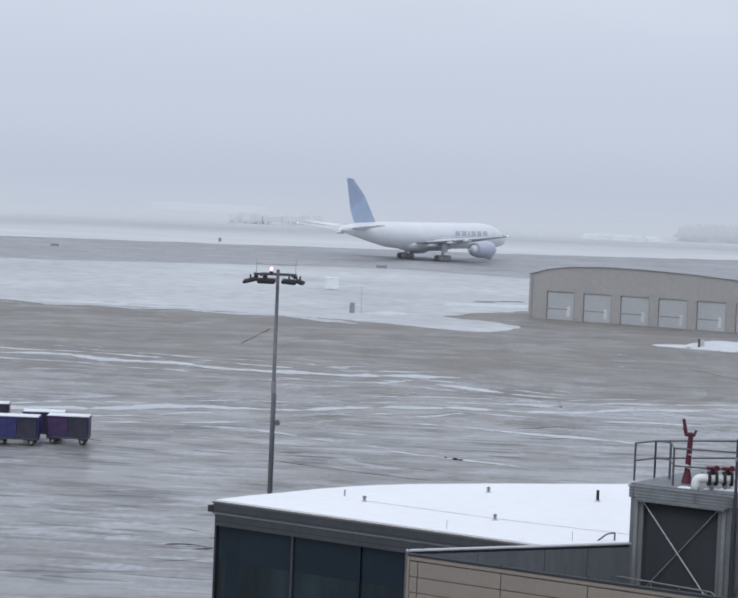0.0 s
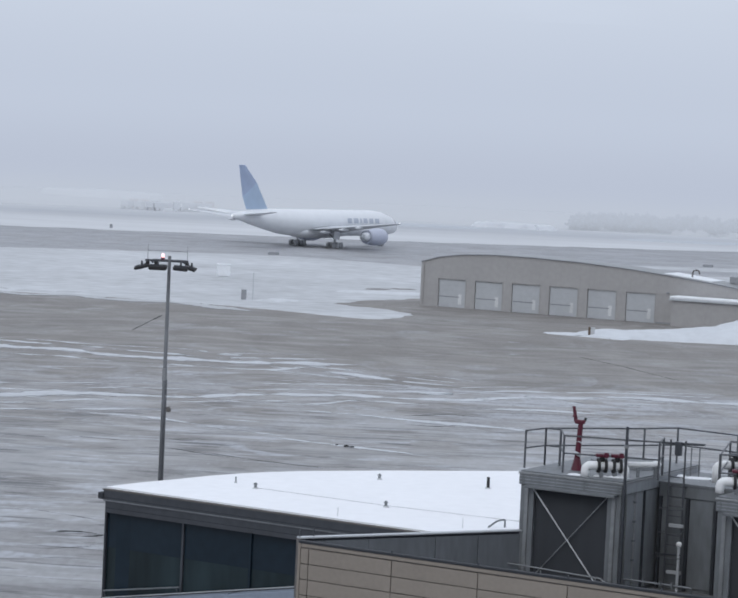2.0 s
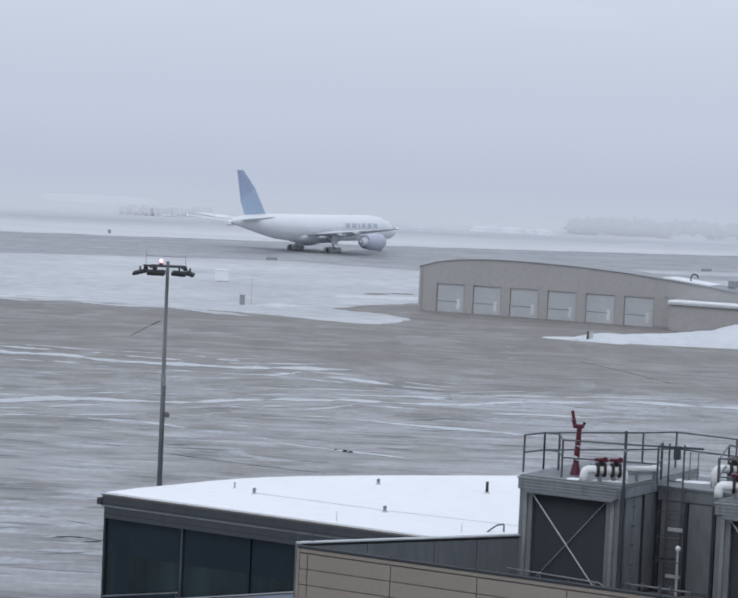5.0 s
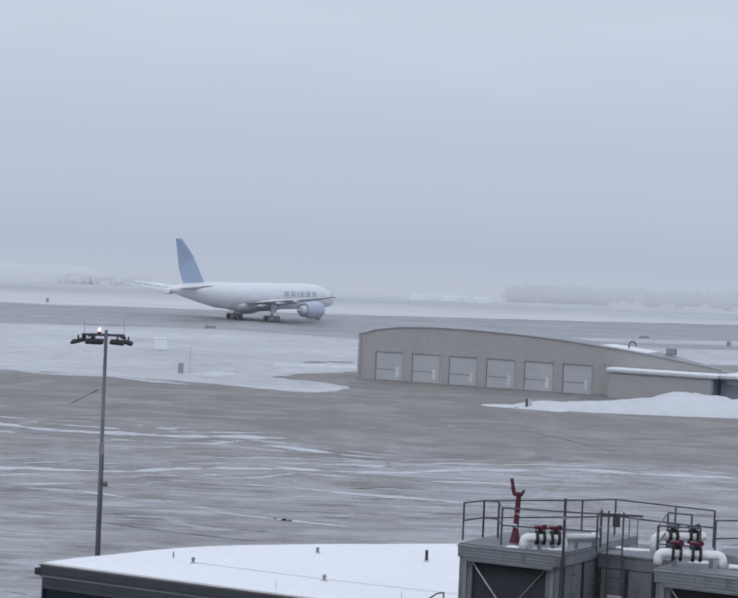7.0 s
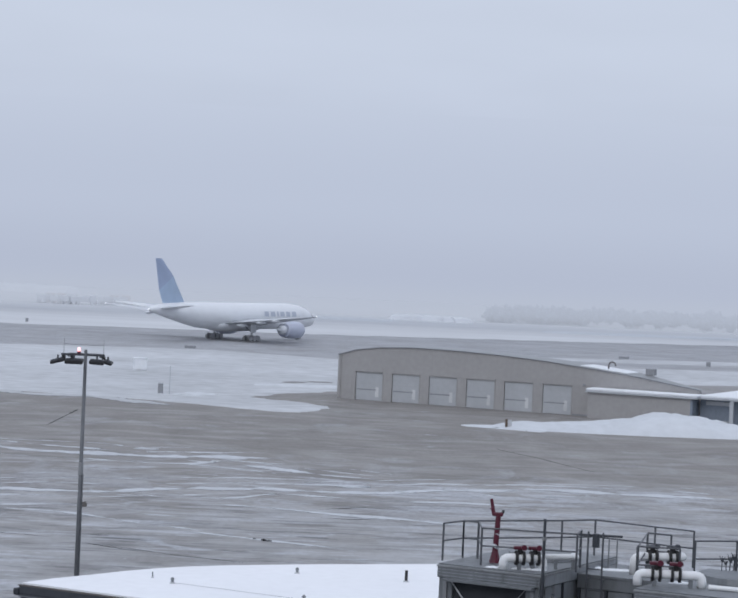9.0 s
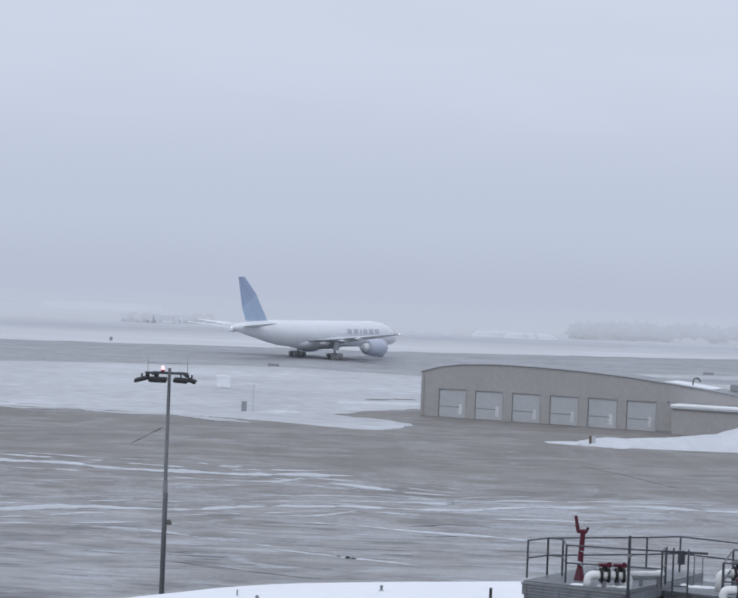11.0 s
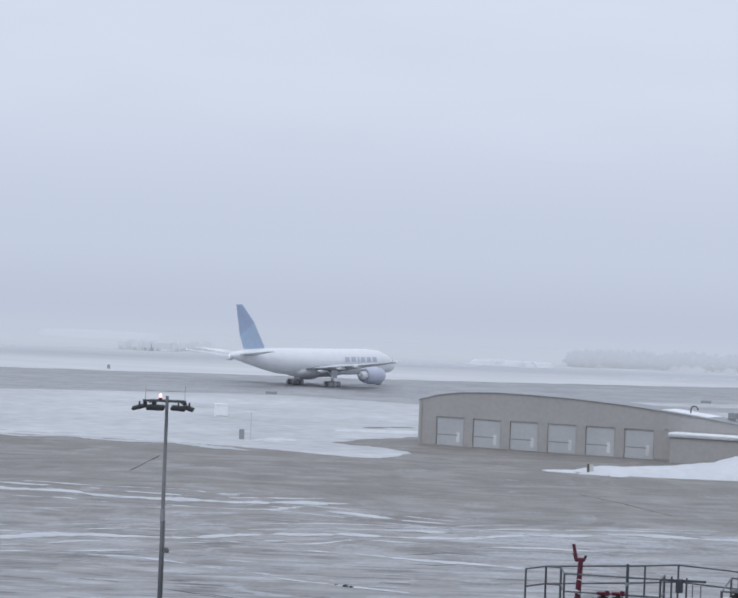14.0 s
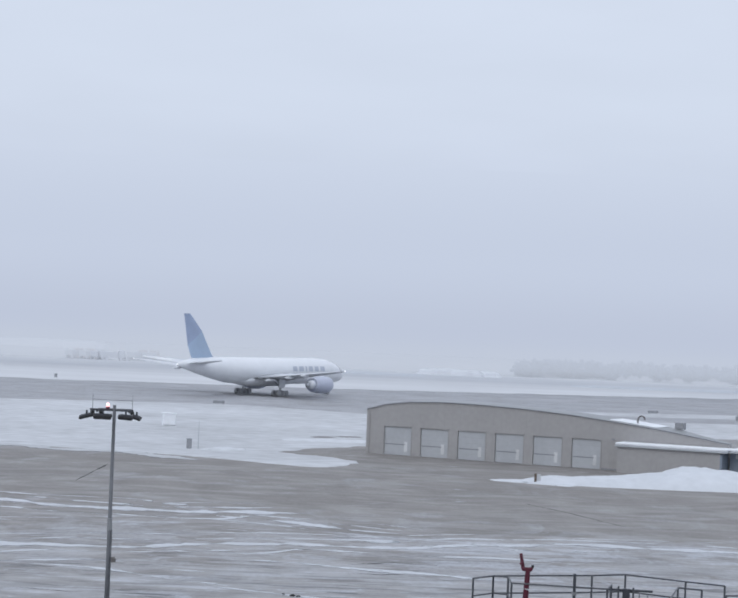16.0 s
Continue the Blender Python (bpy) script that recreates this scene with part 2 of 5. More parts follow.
M_COPING = mat("pale_coping", (0.50, 0.52, 0.55), 0.4, 0.2, vary=0.08)
M_GLASS = mat("dark_glass", (0.013, 0.024, 0.036), 0.08, vary=0.1, bump=0.0, spec=0.3)
# green reflection with upright streaks painted into the lower panes' colour
M_GLASSREFL = mat("glass_green_reflection", (0.021, 0.035, 0.041), 0.10, vary=0.35, grain=1.2, wide=0.8, bump=0.0, spec=0.3, stretch=(1, 1, 0.2))
M_RED = mat("red_paint", (0.098, 0.007, 0.024), 0.4, vary=0.2, grain=8)
M_WHITEPIPE = mat("white_pipe", (0.78, 0.79, 0.80), 0.45, vary=0.06, grain=6)
M_BLACK = mat("black_rubber", (0.022, 0.022, 0.024), 0.7, vary=0.2)
M_PLANE = mat("aircraft_white", (0.78, 0.80, 0.83), 0.4, vary=0.03, grain=0.6, wide=0.08, bump=0.0)
# aircraft tones: fog haze paled into the belly, tail, name, engine and wing
M_BELLY = mat("aircraft_grey", (0.77, 0.79, 0.82), 0.4, vary=0.06, grain=0.6, wide=0.1, bump=0.0)
M_BLUE = mat("tail_blue", (0.355, 0.425, 0.580), 0.35, vary=0.06, grain=0.4, wide=0.1, bump=0.0)
M_SKYBLUE = mat("tail_light_blue", (0.400, 0.505, 0.650), 0.35, vary=0.06, grain=0.4, wide=0.1, bump=0.0)
M_NAME = mat("name_grey_blue", (0.50, 0.54, 0.62), 0.4, vary=0.05, bump=0.0)
# dark rubber paled with painted fog haze
M_TYRE = mat("hazed_tyre", (0.46, 0.47, 0.49), 0.8, vary=0.2)
M_ENGINE = mat("engine_blue", (0.48, 0.51, 0.61), 0.35, vary=0.06, bump=0.0)
M_WING = mat("wing_grey", (0.57, 0.59, 0.63), 0.4, vary=0.06, grain=0.6, wide=0.1, bump=0.0)
M_RAIL = mat("dull_galvanised", (0.092, 0.098, 0.110), 0.5, 0.25, vary=0.15, grain=6, wide=0.8, bump=0.03)
M_METAL = mat("bare_metal", (0.42, 0.43, 0.45), 0.35, 0.7, vary=0.1)
M_CARTBLUE = mat("cart_blue", (0.035, 0.032, 0.150), 0.5, vary=0.2, grain=3, wide=0.8)
M_CARTPURPLE = mat("cart_purple", (0.060, 0.028, 0.110), 0.55, vary=0.2, grain=3, wide=0.8)
M_CARTDARK = mat("cart_curtain", (0.035, 0.036, 0.060), 0.7, vary=0.25, grain=4, wide=0.7)
M_DIRT = mat("brown_board", (0.13, 0.095, 0.07), 0.8, vary=0.2)
# twigs coloured close to the fog: haze painted into the base colour
M_BARK = mat("hazed_twigs", (0.475, 0.515, 0.58), 0.9, vary=0.12, grain=0.3, wide=0.05, bump=0.0)
M_GRAVEL = mat("roof_gravel", (0.130, 0.132, 0.136), 0.9, vary=0.2, grain=12, wide=1.0, bump=0.3)
M_POLE = mat("weathered_pole", (0.145, 0.152, 0.165), 0.5, 0.3, vary=0.15, grain=3, wide=0.4, bump=0.02)
M_LAMPGLASS = mat("lamp_glass", (0.10, 0.10, 0.11), 0.15, vary=0.1, bump=0.0)
M_NAVLIGHT = glow("navigation_white", (0.95, 0.97, 1.0), 0.9)
M_BEACON = glow("beacon_red", (1.0, 0.50, 0.50), 1.1)
M_BEACONTOP = glow("beacon_white", (1.0, 0.62, 0.66), 1.25)


# ---- mesh helpers ----
def part(name, bm, material, parent=None, label="", smooth=False):
    me = bpy.data.meshes.new(name)
    bmesh.ops.recalc_face_normals(bm, faces=bm.faces)
    bm.to_mesh(me)
    bm.free()
    for p in me.polygons:
        p.use_smooth = smooth
    me.materials.append(material)
    ob = new(name, me)
    if parent is not None:
        ob.parent = parent
    if label:
        ob["label"] = label
    return ob


def thing(name, m, label, category, group="", kind=""):
    ob = new(name)
    ob.matrix_basis = m
    return tagged(ob, label, category, group, kind)


def shared(name, ob, m, parent):
    """One more piece on the mesh of ob."""
    o = new(name, ob.data)
    o.parent = parent
    o.matrix_basis = m
    return o


def box(bm, x0, x1, y0, y1, z0, z1, bevel=0.0, m=None):
    mm = Matrix.Translation(((x0 + x1) / 2, (y0 + y1) / 2, (z0 + z1) / 2)) @ Matrix.Diagonal((x1 - x0, y1 - y0, z1 - z0, 1))
    r = bmesh.ops.create_cube(bm, size=1.0, matrix=(m or Matrix()) @ mm)
    if bevel:
        es = {e for v in r["verts"] for e in v.link_edges}
        bmesh.ops.bevel(bm, geom=list(es), offset=bevel, segments=2, affect="EDGES", profile=0.5)
    return bm


def cbox(x0, x1, y0, y1, z0, z1, bevel=0.0, m=None):
    return box(bmesh.new(), x0, x1, y0, y1, z0, z1, bevel, m)


def rod(bm, a, b, r0, r1=None, seg=10):
    a, b = Vector(a), Vector(b)
    d = b - a
    mm = Matrix.Translation((a + b) / 2) @ d.to_track_quat("Z", "Y").to_matrix().to_4x4()
    bmesh.ops.create_cone(bm, cap_ends=True, segments=seg, radius1=r0, radius2=r0 if r1 is None else r1, depth=d.length, matrix=mm)
    return bm


def pipe(bm, pts, r, seg=10, bend=4):
    """A tube along points, its corners rounded by rings."""
    pts = [Vector(p) for p in pts]
    line = [pts[0]]
    for a, b, c in zip(pts, pts[1:], pts[2:]):
        k = min((b - a).length, (c - b).length, 3 * r) * 0.5
        p, q = b + (a - b).normalized() * k, b + (c - b).normalized() * k
        for i in range(bend + 1):
            t = i / bend
            line.append(p * (1 - t) ** 2 + b * 2 * t * (1 - t) + q * t * t)
    line.append(pts[-1])
    rings = []
    for i, p in enumerate(line):
        d = (line[min(i + 1, len(line) - 1)] - line[max(i - 1, 0)]).normalized()
        q = d.to_track_quat("Z", "Y").to_matrix()
        if rings:
            side = prev - d * prev.dot(d)
        else:
            side = q.col[0]
        side = side.normalized()
        prev = side
        up = d.cross(side)
        rings.append([bm.verts.new(p + (side * math.cos(a) + up * math.sin(a)) * r) for a in (2 * math.pi * j / seg for j in range(seg))])
    for A, B in zip(rings, rings[1:]):
        for j in range(seg):
            bm.faces.new((A[j], A[(j + 1) % seg], B[(j + 1) % seg], B[j]))
    bm.faces.new(rings[0])
    bm.faces.new(rings[-1])
    return bm


def loft(bm, rings, cap=True):
    rows = [[bm.verts.new(p) for p in r] for r in rings]
    n = len(rows[0])
    for A, B in zip(rows, rows[1:]):
        for j in range(n):
            bm.faces.new((A[j], A[(j + 1) % n], B[(j + 1) % n], B[j]))
    if cap:
        bm.faces.new(rows[0])
        bm.faces.new(rows[-1])
    return bm


def prism(bm, outline, z0, z1):
    lo, hi = [bm.verts.new((x, y, z0)) for x, y in outline], [bm.verts.new((x, y, z1)) for x, y in outline]
    n = len(lo)
    for i in range(n):
        bm.faces.new((lo[i], lo[(i + 1) % n], hi[(i + 1) % n], hi[i]))
    bm.faces.new(hi)
    bm.faces.new(lo[::-1])
    return bm


def rounded(outline, steps=6, rough=0.0, seed=0):
    """A closed smooth line through corners, with an uneven edge."""
    rnd, out, n = random.Random(seed), [], len(outline)
    for i in range(n):
        p0, p1, p2, p3 = (Vector(outline[(i + k) % n]) for k in (-1, 0, 1, 2))
        for s in range(steps):
            t = s / steps
            q = 0.5 * (2 * p1 + (p2 - p0) * t + (2 * p0 - 5 * p1 + 4 * p2 - p3) * t * t + (3 * p1 - p0 - 3 * p2 + p3) * t ** 3)
            out.append((q.x + rnd.uniform(-rough, rough) * 1.5, q.y + rnd.uniform(-rough, rough)))
    return out


def snow_sheet(name, outline, z, material, label, steps=8, rough=0.5, seed=1, slope=0.8):
    """A thin bed of snow with a rounded, uneven edge that runs out on the ground."""
    line = rounded(outline, steps, rough, seed)
    c = Vector((sum(p[0] for p in line) / len(line), sum(p[1] for p in line) / len(line)))
    bm = bmesh.new()
    rings = []
    for shrink, h in ((0.0, 0.0), (slope * 0.4, z * 0.7), (slope, z)):
        ring = []
        for p in line:
            d = Vector(p) - c
            q = c + d * max(0.0, 1 - shrink / max(d.length, 0.1))
            ring.append(bm.verts.new((q.x, q.y, h)))
        rings.append(ring)
    n = len(line)
    for A, B in zip(rings, rings[1:]):
        for j in range(n):
            bm.faces.new((A[j], A[(j + 1) % n], B[(j + 1) % n], B[j]))
    top = bm.faces.new(rings[-1])
    bmesh.ops.triangulate(bm, faces=[top])
    ob = part(name, bm, material)
    return tagged(ob, label, "snow", kind="stuff")


# ---- ground ----
bm = bmesh.new()
xs = [-4500, -600, -200, -100, 0, 100, 200, 600, 4500]
ys = [-800, 0, 60, 120, 180, 240, 300, 360, 420, 480, 560, 700, 1000, 4500]
grid = [[bm.verts.new((x, y, 0)) for x in xs] for y in ys]
for a, b in zip(grid, grid[1:]):
    for i in range(len(xs) - 1):
        bm.faces.new((a[i], a[i + 1], b[i + 1], b[i]))
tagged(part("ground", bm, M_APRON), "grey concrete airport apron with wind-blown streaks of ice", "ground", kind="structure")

# the airfield beyond the taxiway, under thin snow
snow_sheet("snow_field", [(-900, 620), (-320, 560), (-88, 579), (-48, 590), (-9, 597), (45, 622), (99, 650), (300, 760), (900, 900), (900, 1500), (0, 1600), (-900, 1500)],
           0.08, M_FAR, "thin grey-white snow on the far airfield in fog", 6, 1.2, 3, 2.0)
# between taxiway and apron
snow_sheet("snow_field", [(-260, 440), (-110, 455), (-70, 468), (-32, 481), (-16, 476), (-2, 466), (10, 455), (12, 400), (4, 365), (-1.4, 360.5), (-9, 349), (-13, 338), (-7, 332), (-2.2, 323.5), (-4.5, 314), (-9, 311), (-20, 319), (-30, 325), (-49, 330), (-110, 334), (-260, 330)],
           0.08, M_FIELD, "thin windblown snow on the grass between taxiway and apron", 6, 0.5, 5, 0.25)
snow_sheet("snow_field", [(44, 420), (70, 432), (140, 450), (220, 470), (220, 530), (140, 508), (81, 492), (65, 487), (50, 480), (30, 462), (24, 440)],
           0.08, M_FIELD, "thin windblown snow behind the arched hangar", 6, 0.6, 7, 1.5)
snow_sheet("snow_field", [(36, 503), (53, 508), (79, 517), (200, 575), (200, 600), (82, 537), (54, 523), (38, 516)],
           0.07, M_FIELD, "strip of thin snow beside the taxiway", 6, 0.6, 9, 1.5)

# ---- distance: glowing sheets stand in for fog, thicken with height and close the view ----
def fog_sheet(far, top, ramp, label):
    bm = bmesh.new()
    arc = [radians(a) for a in range(-70, 71, 5)]
    low, high = ([bm.verts.new((far * math.sin(a), far * math.cos(a), z)) for a in arc] for z in (0.1, top))
    for i in range(len(arc) - 1):
        bm.faces.new((low[i], low[i + 1], high[i + 1], high[i]))
    m = bpy.data.materials.new("fog_sheet")
    m.use_nodes = True
    nt = m.node_tree
    nt.nodes.clear()
    out, em, tr, mx = (nt.nodes.new("ShaderNode" + k) for k in ("OutputMaterial", "Emission", "BsdfTransparent", "MixShader"))
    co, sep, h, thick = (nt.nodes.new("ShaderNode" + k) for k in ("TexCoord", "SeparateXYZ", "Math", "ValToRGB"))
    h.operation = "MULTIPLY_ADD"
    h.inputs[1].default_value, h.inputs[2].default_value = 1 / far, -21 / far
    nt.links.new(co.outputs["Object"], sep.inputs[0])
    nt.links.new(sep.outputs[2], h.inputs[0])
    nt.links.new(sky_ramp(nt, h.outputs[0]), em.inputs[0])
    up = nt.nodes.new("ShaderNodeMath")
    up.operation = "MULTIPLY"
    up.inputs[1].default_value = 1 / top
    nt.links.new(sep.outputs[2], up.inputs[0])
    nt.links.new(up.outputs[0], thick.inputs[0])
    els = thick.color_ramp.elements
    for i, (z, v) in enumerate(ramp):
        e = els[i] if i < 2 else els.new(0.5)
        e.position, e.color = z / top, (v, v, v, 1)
    nt.links.new(thick.outputs[0], mx.inputs[0])
    nt.links.new(tr.outputs[0], mx.inputs[1])
    nt.links.new(em.outputs[0], mx.inputs[2])
    nt.links.new(mx.outputs[0], out.inputs[0])
    return tagged(part("backdrop", bm, m), label, "fog", kind="structure")


fog_sheet(1050, 60, ((0, 1), (60, 1)), "pale grey-blue fog painted on a glowing backdrop over the horizon")
fog_sheet(772, 60, ((0, 0.30), (0.6, 0.50), (3, 0.60), (8, 0.68), (20, 0.9), (60, 1.0)), "grey-blue fog painted on a glowing sheet before the far thickets")
fog_sheet(690, 60, ((0, 0.0), (1.2, 0.17), (2.6, 0.38), (4.2, 0.52), (6.0, 0.62), (10.0, 0.76), (16, 0.92), (21, 1.0), (60, 1.0)), "thin grey-blue fog painted on a glowing sheet before the far airfield")


# ---- the arched hangar ----
def hangar():
    """Six-door equipment hangar; x along the front wall, y to the back."""
    root = thing("hangar", pose(-0.9, 345.5, 0, 0, 0, -25), "tan metal equipment hangar with arched roof and six pale doors", "hangar")
    back = 6.5

    def crown(u):
        # height of the arched edge along the front
        k = ((-0.35, 6.2), (0, 6.25), (2.4, 7.0), (6, 7.5), (11, 7.75), (16.7, 7.72), (23.7, 7.5), (30.6, 7.08), (37.4, 6.45), (44, 5.72), (52.6, 4.5))
        for (a, ha), (b, hb) in zip(k, k[1:]):
            if u <= b:
                return ha + (hb - ha) * (u - a) / (b - a)
        return k[-1][1]

    doors = [2.45 + 5.62 * i for i in range(6)]
    w, h = 4.15, 3.92
    cuts = sorted({-0.35, 52.6, *doors, *(d + w for d in doors), *(2.0 * i for i in range(1, 26))})
    bm = bmesh.new()

    def wall_piece(a, b, z0):
        vs = [(a, z0), (b, z0), (b, crown(b)), (a, crown(a))]
        f, k = [bm.verts.new((x, 0, z)) for x, z in vs], [bm.verts.new((x, 0.35, z)) for x, z in vs]
        bm.faces.new(f)
        bm.faces.new(k[::-1])
        for i in range(4):
            bm.faces.new((f[i], k[i], k[(i + 1) % 4], f[(i + 1) % 4]))

    for a, b in zip(cuts, cuts[1:]):
        mid = (a + b) / 2
        wall_piece(a, b, h if any(d <= mid <= d + w for d in doors) else 0.0)
    bmesh.ops.remove_doubles(bm, verts=bm.verts, dist=0.001)
    part("front_wall", bm, M_SIDING, root)
    # standing ribs of the siding above and beside the doors
    rib = part("siding_rib", cbox(-0.03, 0.03, -0.008, 0.0, 0, 1.0), M_SIDING, root)
    rib.matrix_basis = Matrix.Translation((0.6, 0, 0)) @ Matrix.Diagonal((1, 1, crown(0.6), 1))
    for i in range(1, 43):
        u = 0.6 + 1.22 * i
        z0 = h + 0.12 if any(d - 0.15 <= u <= d + w + 0.15 for d in doors) else 0.0
        shared("siding_rib", rib, Matrix.Translation((u, 0, z0)) @ Matrix.Diagonal((1, 1, crown(u) - z0 - 0.05, 1)), root)
    part("side_wall", cbox(-0.35, -0.05, 0.352, back, 0, 6.15), M_SIDING, root)
    part("side_wall", cbox(52.3, 52.6, 0.352, 1.1, 0, 4.4), M_SIDING, root)
    part("side_wall", cbox(45.7, 46.0, 0.352, back, 0, 5.2), M_SIDING, root)
    part("back_wall", cbox(0.302, 45.698, back - 0.3, back - 0.002, 0, 4.4), M_SIDING, root)
    us = [-0.35 + 52.95 * i / 40 for i in range(41)]
    for nm, lift, thick, mt, y0, part_us, lab in (("roof", 0.004, 0.08, M_STEEL, -0.15, us, ""), ("roof_snow", 0.09, 0.06, M_SNOW, 1.2, us[27:33], "thin snow lying on the roof")):
        rows = []
        for u in part_us:
            z, y1 = crown(u) + lift, back + 0.2 - max(0.0, u - 42) * 0.54
            rows.append([(u, y0, z), (u, y1, z), (u, y1, z + thick), (u, y0, z + thick)])
        part(nm, loft(bmesh.new(), rows), mt, root, lab)
    bm = bmesh.new()
    for a, b in zip(us, us[1:]):
        rod(bm, (a, -0.12, crown(a) + 0.02), (b, -0.12, crown(b) + 0.02), 0.07, seg=6)
    part("eave_trim", bm, M_STRIP, root)
    # doors of five sections with a window strip
    for i, d in enumerate(doors):
        leaf = part("overhead_door", cbox(d + 0.005, d + w - 0.005, 0.24, 0.30, 0.0, h - 0.005), M_SIDING, root, "pale sectional overhead door with a dark window strip")
        for k in range(5):
            z0 = 0.02 + k * 0.777
            part("door_section", cbox(d + 0.04, d + w - 0.04, 0.16, 0.239, z0, z0 + 0.772, 0.006), M_DOOR, leaf)
        part("window_strip", cbox(d + 0.15, d + w - 1.0, 0.145, 0.158, 1.42, 1.58), M_STRIP, leaf, "dark strip of small panes")
        part("door_marking", cbox(d + w - 1.1, d + w - 0.6, 0.150, 0.158, 0.5, 1.9), M_MARK, leaf, "white painted mark")
        for s in (d - 0.14, d + w + 0.02):
            part("door_jamb", cbox(s, s + 0.12, -0.05, 0.0, 0, h + 0.1), M_SIDING, root)
        part("door_head", cbox(d - 0.14, d + w + 0.14, -0.06, 0.0, h + 0.102, h + 0.22), M_SIDING, root)
    part("plinth", cbox(34.9, 52.4, -0.05, 0.0, 0, 0.2), M_STRIP, root)
    # gooseneck and box on the roof
    bm = pipe(bmesh.new(), [(38.8, 3.0, crown(39) - 0.1), (38.8, 3.0, crown(39) + 0.6), (38.9, 3.0, crown(39) + 1.0), (39.3, 3.0, crown(39) + 1.15), (39.7, 3.0, crown(39) + 1.0), (39.8, 3.0, crown(39) + 0.6)], 0.11)
    part("gooseneck_vent", bm, M_TRIM, root, "dark bent vent pipe")
    part("roof_box", cbox(43.4, 44.6, 5.0, 6.2, crown(44) + 0.1, crown(44) + 1.0, 0.04), M_STRIP, root, "dark square roof ventilator")
    part("downpipe", pipe(bmesh.new(), [(0.1, -0.09, 6.1), (0.1, -0.09, 0.1)], 0.06), M_SIDING, root)
    part("wall_lamp", cbox(36.3, 36.7, -0.2, -0.02, 4.1, 4.3, 0.03), M_STRIP, root)
    return root


hangar()


def annex():
    """Low wing in front of the hangar's end, with a snow-covered flat roof."""
    root = thing("annex", pose(-0.9, 345.5, 0, 0, 0, -25), "low tan side building with thick snow on its roof", "building")
    part("front_wall", cbox(38.5, 52.4, -3.2, -2.9, 0, 3.45), M_SIDING, root)
    part("side_wall", cbox(38.2, 38.498, -3.2, -0.06, 0, 3.45), M_SIDING, root)
    part("side_wall", cbox(52.402, 52.7, -3.2, -0.31, 0, 3.3), M_BLUEPANE, root)
    rib = part("siding_rib", cbox(-0.03, 0.03, -3.208, -3.2, 0, 3.4), M_SIDING, root)
    rib.matrix_basis = Matrix.Translation((39.1, 0, 0))
    for i in range(1, 11):
        shared("siding_rib", rib, Matrix.Translation((39.1 + 1.22 * i, 0, 0)), root)
    part("roof", cbox(37.9, 53.4, -3.6, -0.07, 3.46, 3.66, 0.03), M_COPING, root)
    part("roof_end", cbox(53.0, 66.0, -2.6, 18.0, 3.50, 3.70, 0.03), M_COPING, root)
    part("roof_snow", cbox(37.95, 53.35, -3.5, -0.1, 3.664, 4.02, 0.14), M_SNOW, root, "thick snow on the roof")
    part("end_wall", cbox(53.2, 65.8, 17.6, 17.9, 0, 3.49), M_SIDING, root)
    part("roof_snow", cbox(53.4, 65.9, -2.5, 17.9, 3.704, 4.05, 0.14), M_SNOW, root, "thick snow on the roof")
    part("recess_wall", cbox(53.0, 66.0, -0.6, -0.3, 0, 3.49), M_BLUEPANE, root, "blue-grey recessed wall")
    win = part("window", cbox(53.9, 57.3, -0.66, -0.602, 0.7, 2.7, 0.02), M_BLUEPANE, root, "blue-grey window band")
    part("window_frame", cbox(53.8, 57.4, -0.70, -0.602, 2.702, 3.2, 0.02), M_COPING, win, "white head frame")
    part("window_frame", cbox(53.8, 57.4, -0.70, -0.602, 0.55, 0.698, 0.02), M_COPING, win, "white sill frame")
    part("post", cbox(57.5, 58.0, -2.4, -2.1, 0, 3.49), M_COPING, root, "white post")
    part("post", cbox(65.3, 65.6, -2.4, -2.1, 0, 3.49), M_COPING, root, "white post")
    return root


annex()


# ---- heaped snow and things on the apron ----
def heap(name, cx, cy, lx, ly, h, turn, seed, label, peak=0.6):
    """A ploughed bank: a mound with an off-centre crest and lumpy sides."""
    bm = bmesh.new()
    nx, ny = 60, 18
    rows = []
    for i in range(nx + 1):
        row = []
        for j in range(ny + 1):
            s, t = i / nx * 2 - 1, j / ny * 2 - 1
            half = math.sqrt(max(0.0, 1 - abs(s) ** 2.6))
            along = 0.42 + 0.58 * math.exp(-((s - (2 * peak - 1)) / 0.33) ** 2)
            z = h * along * max(0.0, 1 - t * t) ** 0.8 * half ** 0.7
            q = Vector((s * lx / 2, t * ly / 2 * half, z))
            lump = noise.noise((q.x * 0.35 + seed, q.y * 0.5, seed)) + 0.5 * noise.noise((q.x * 1.1, q.y * 1.3, seed + 5))
            q.z = max(0.0, q.z * (1 + 0.22 * lump)) - 0.02
            q.y += 0.35 * lump * half
            row.append(bm.verts.new(q))
        rows.append(row)
    for a, b in zip(rows, rows[1:]):
        for j in range(ny):
            bm.faces.new((a[j], b[j], b[j + 1], a[j + 1]))
    bmesh.ops.remove_doubles(bm, verts=bm.verts, dist=0.01)
    ob = part(name, bm, M_DRIFT, smooth=True)
    ob.matrix_basis = pose(cx, cy, 0, 0, 0, turn)
    return tagged(ob, label, "snow", kind="stuff")


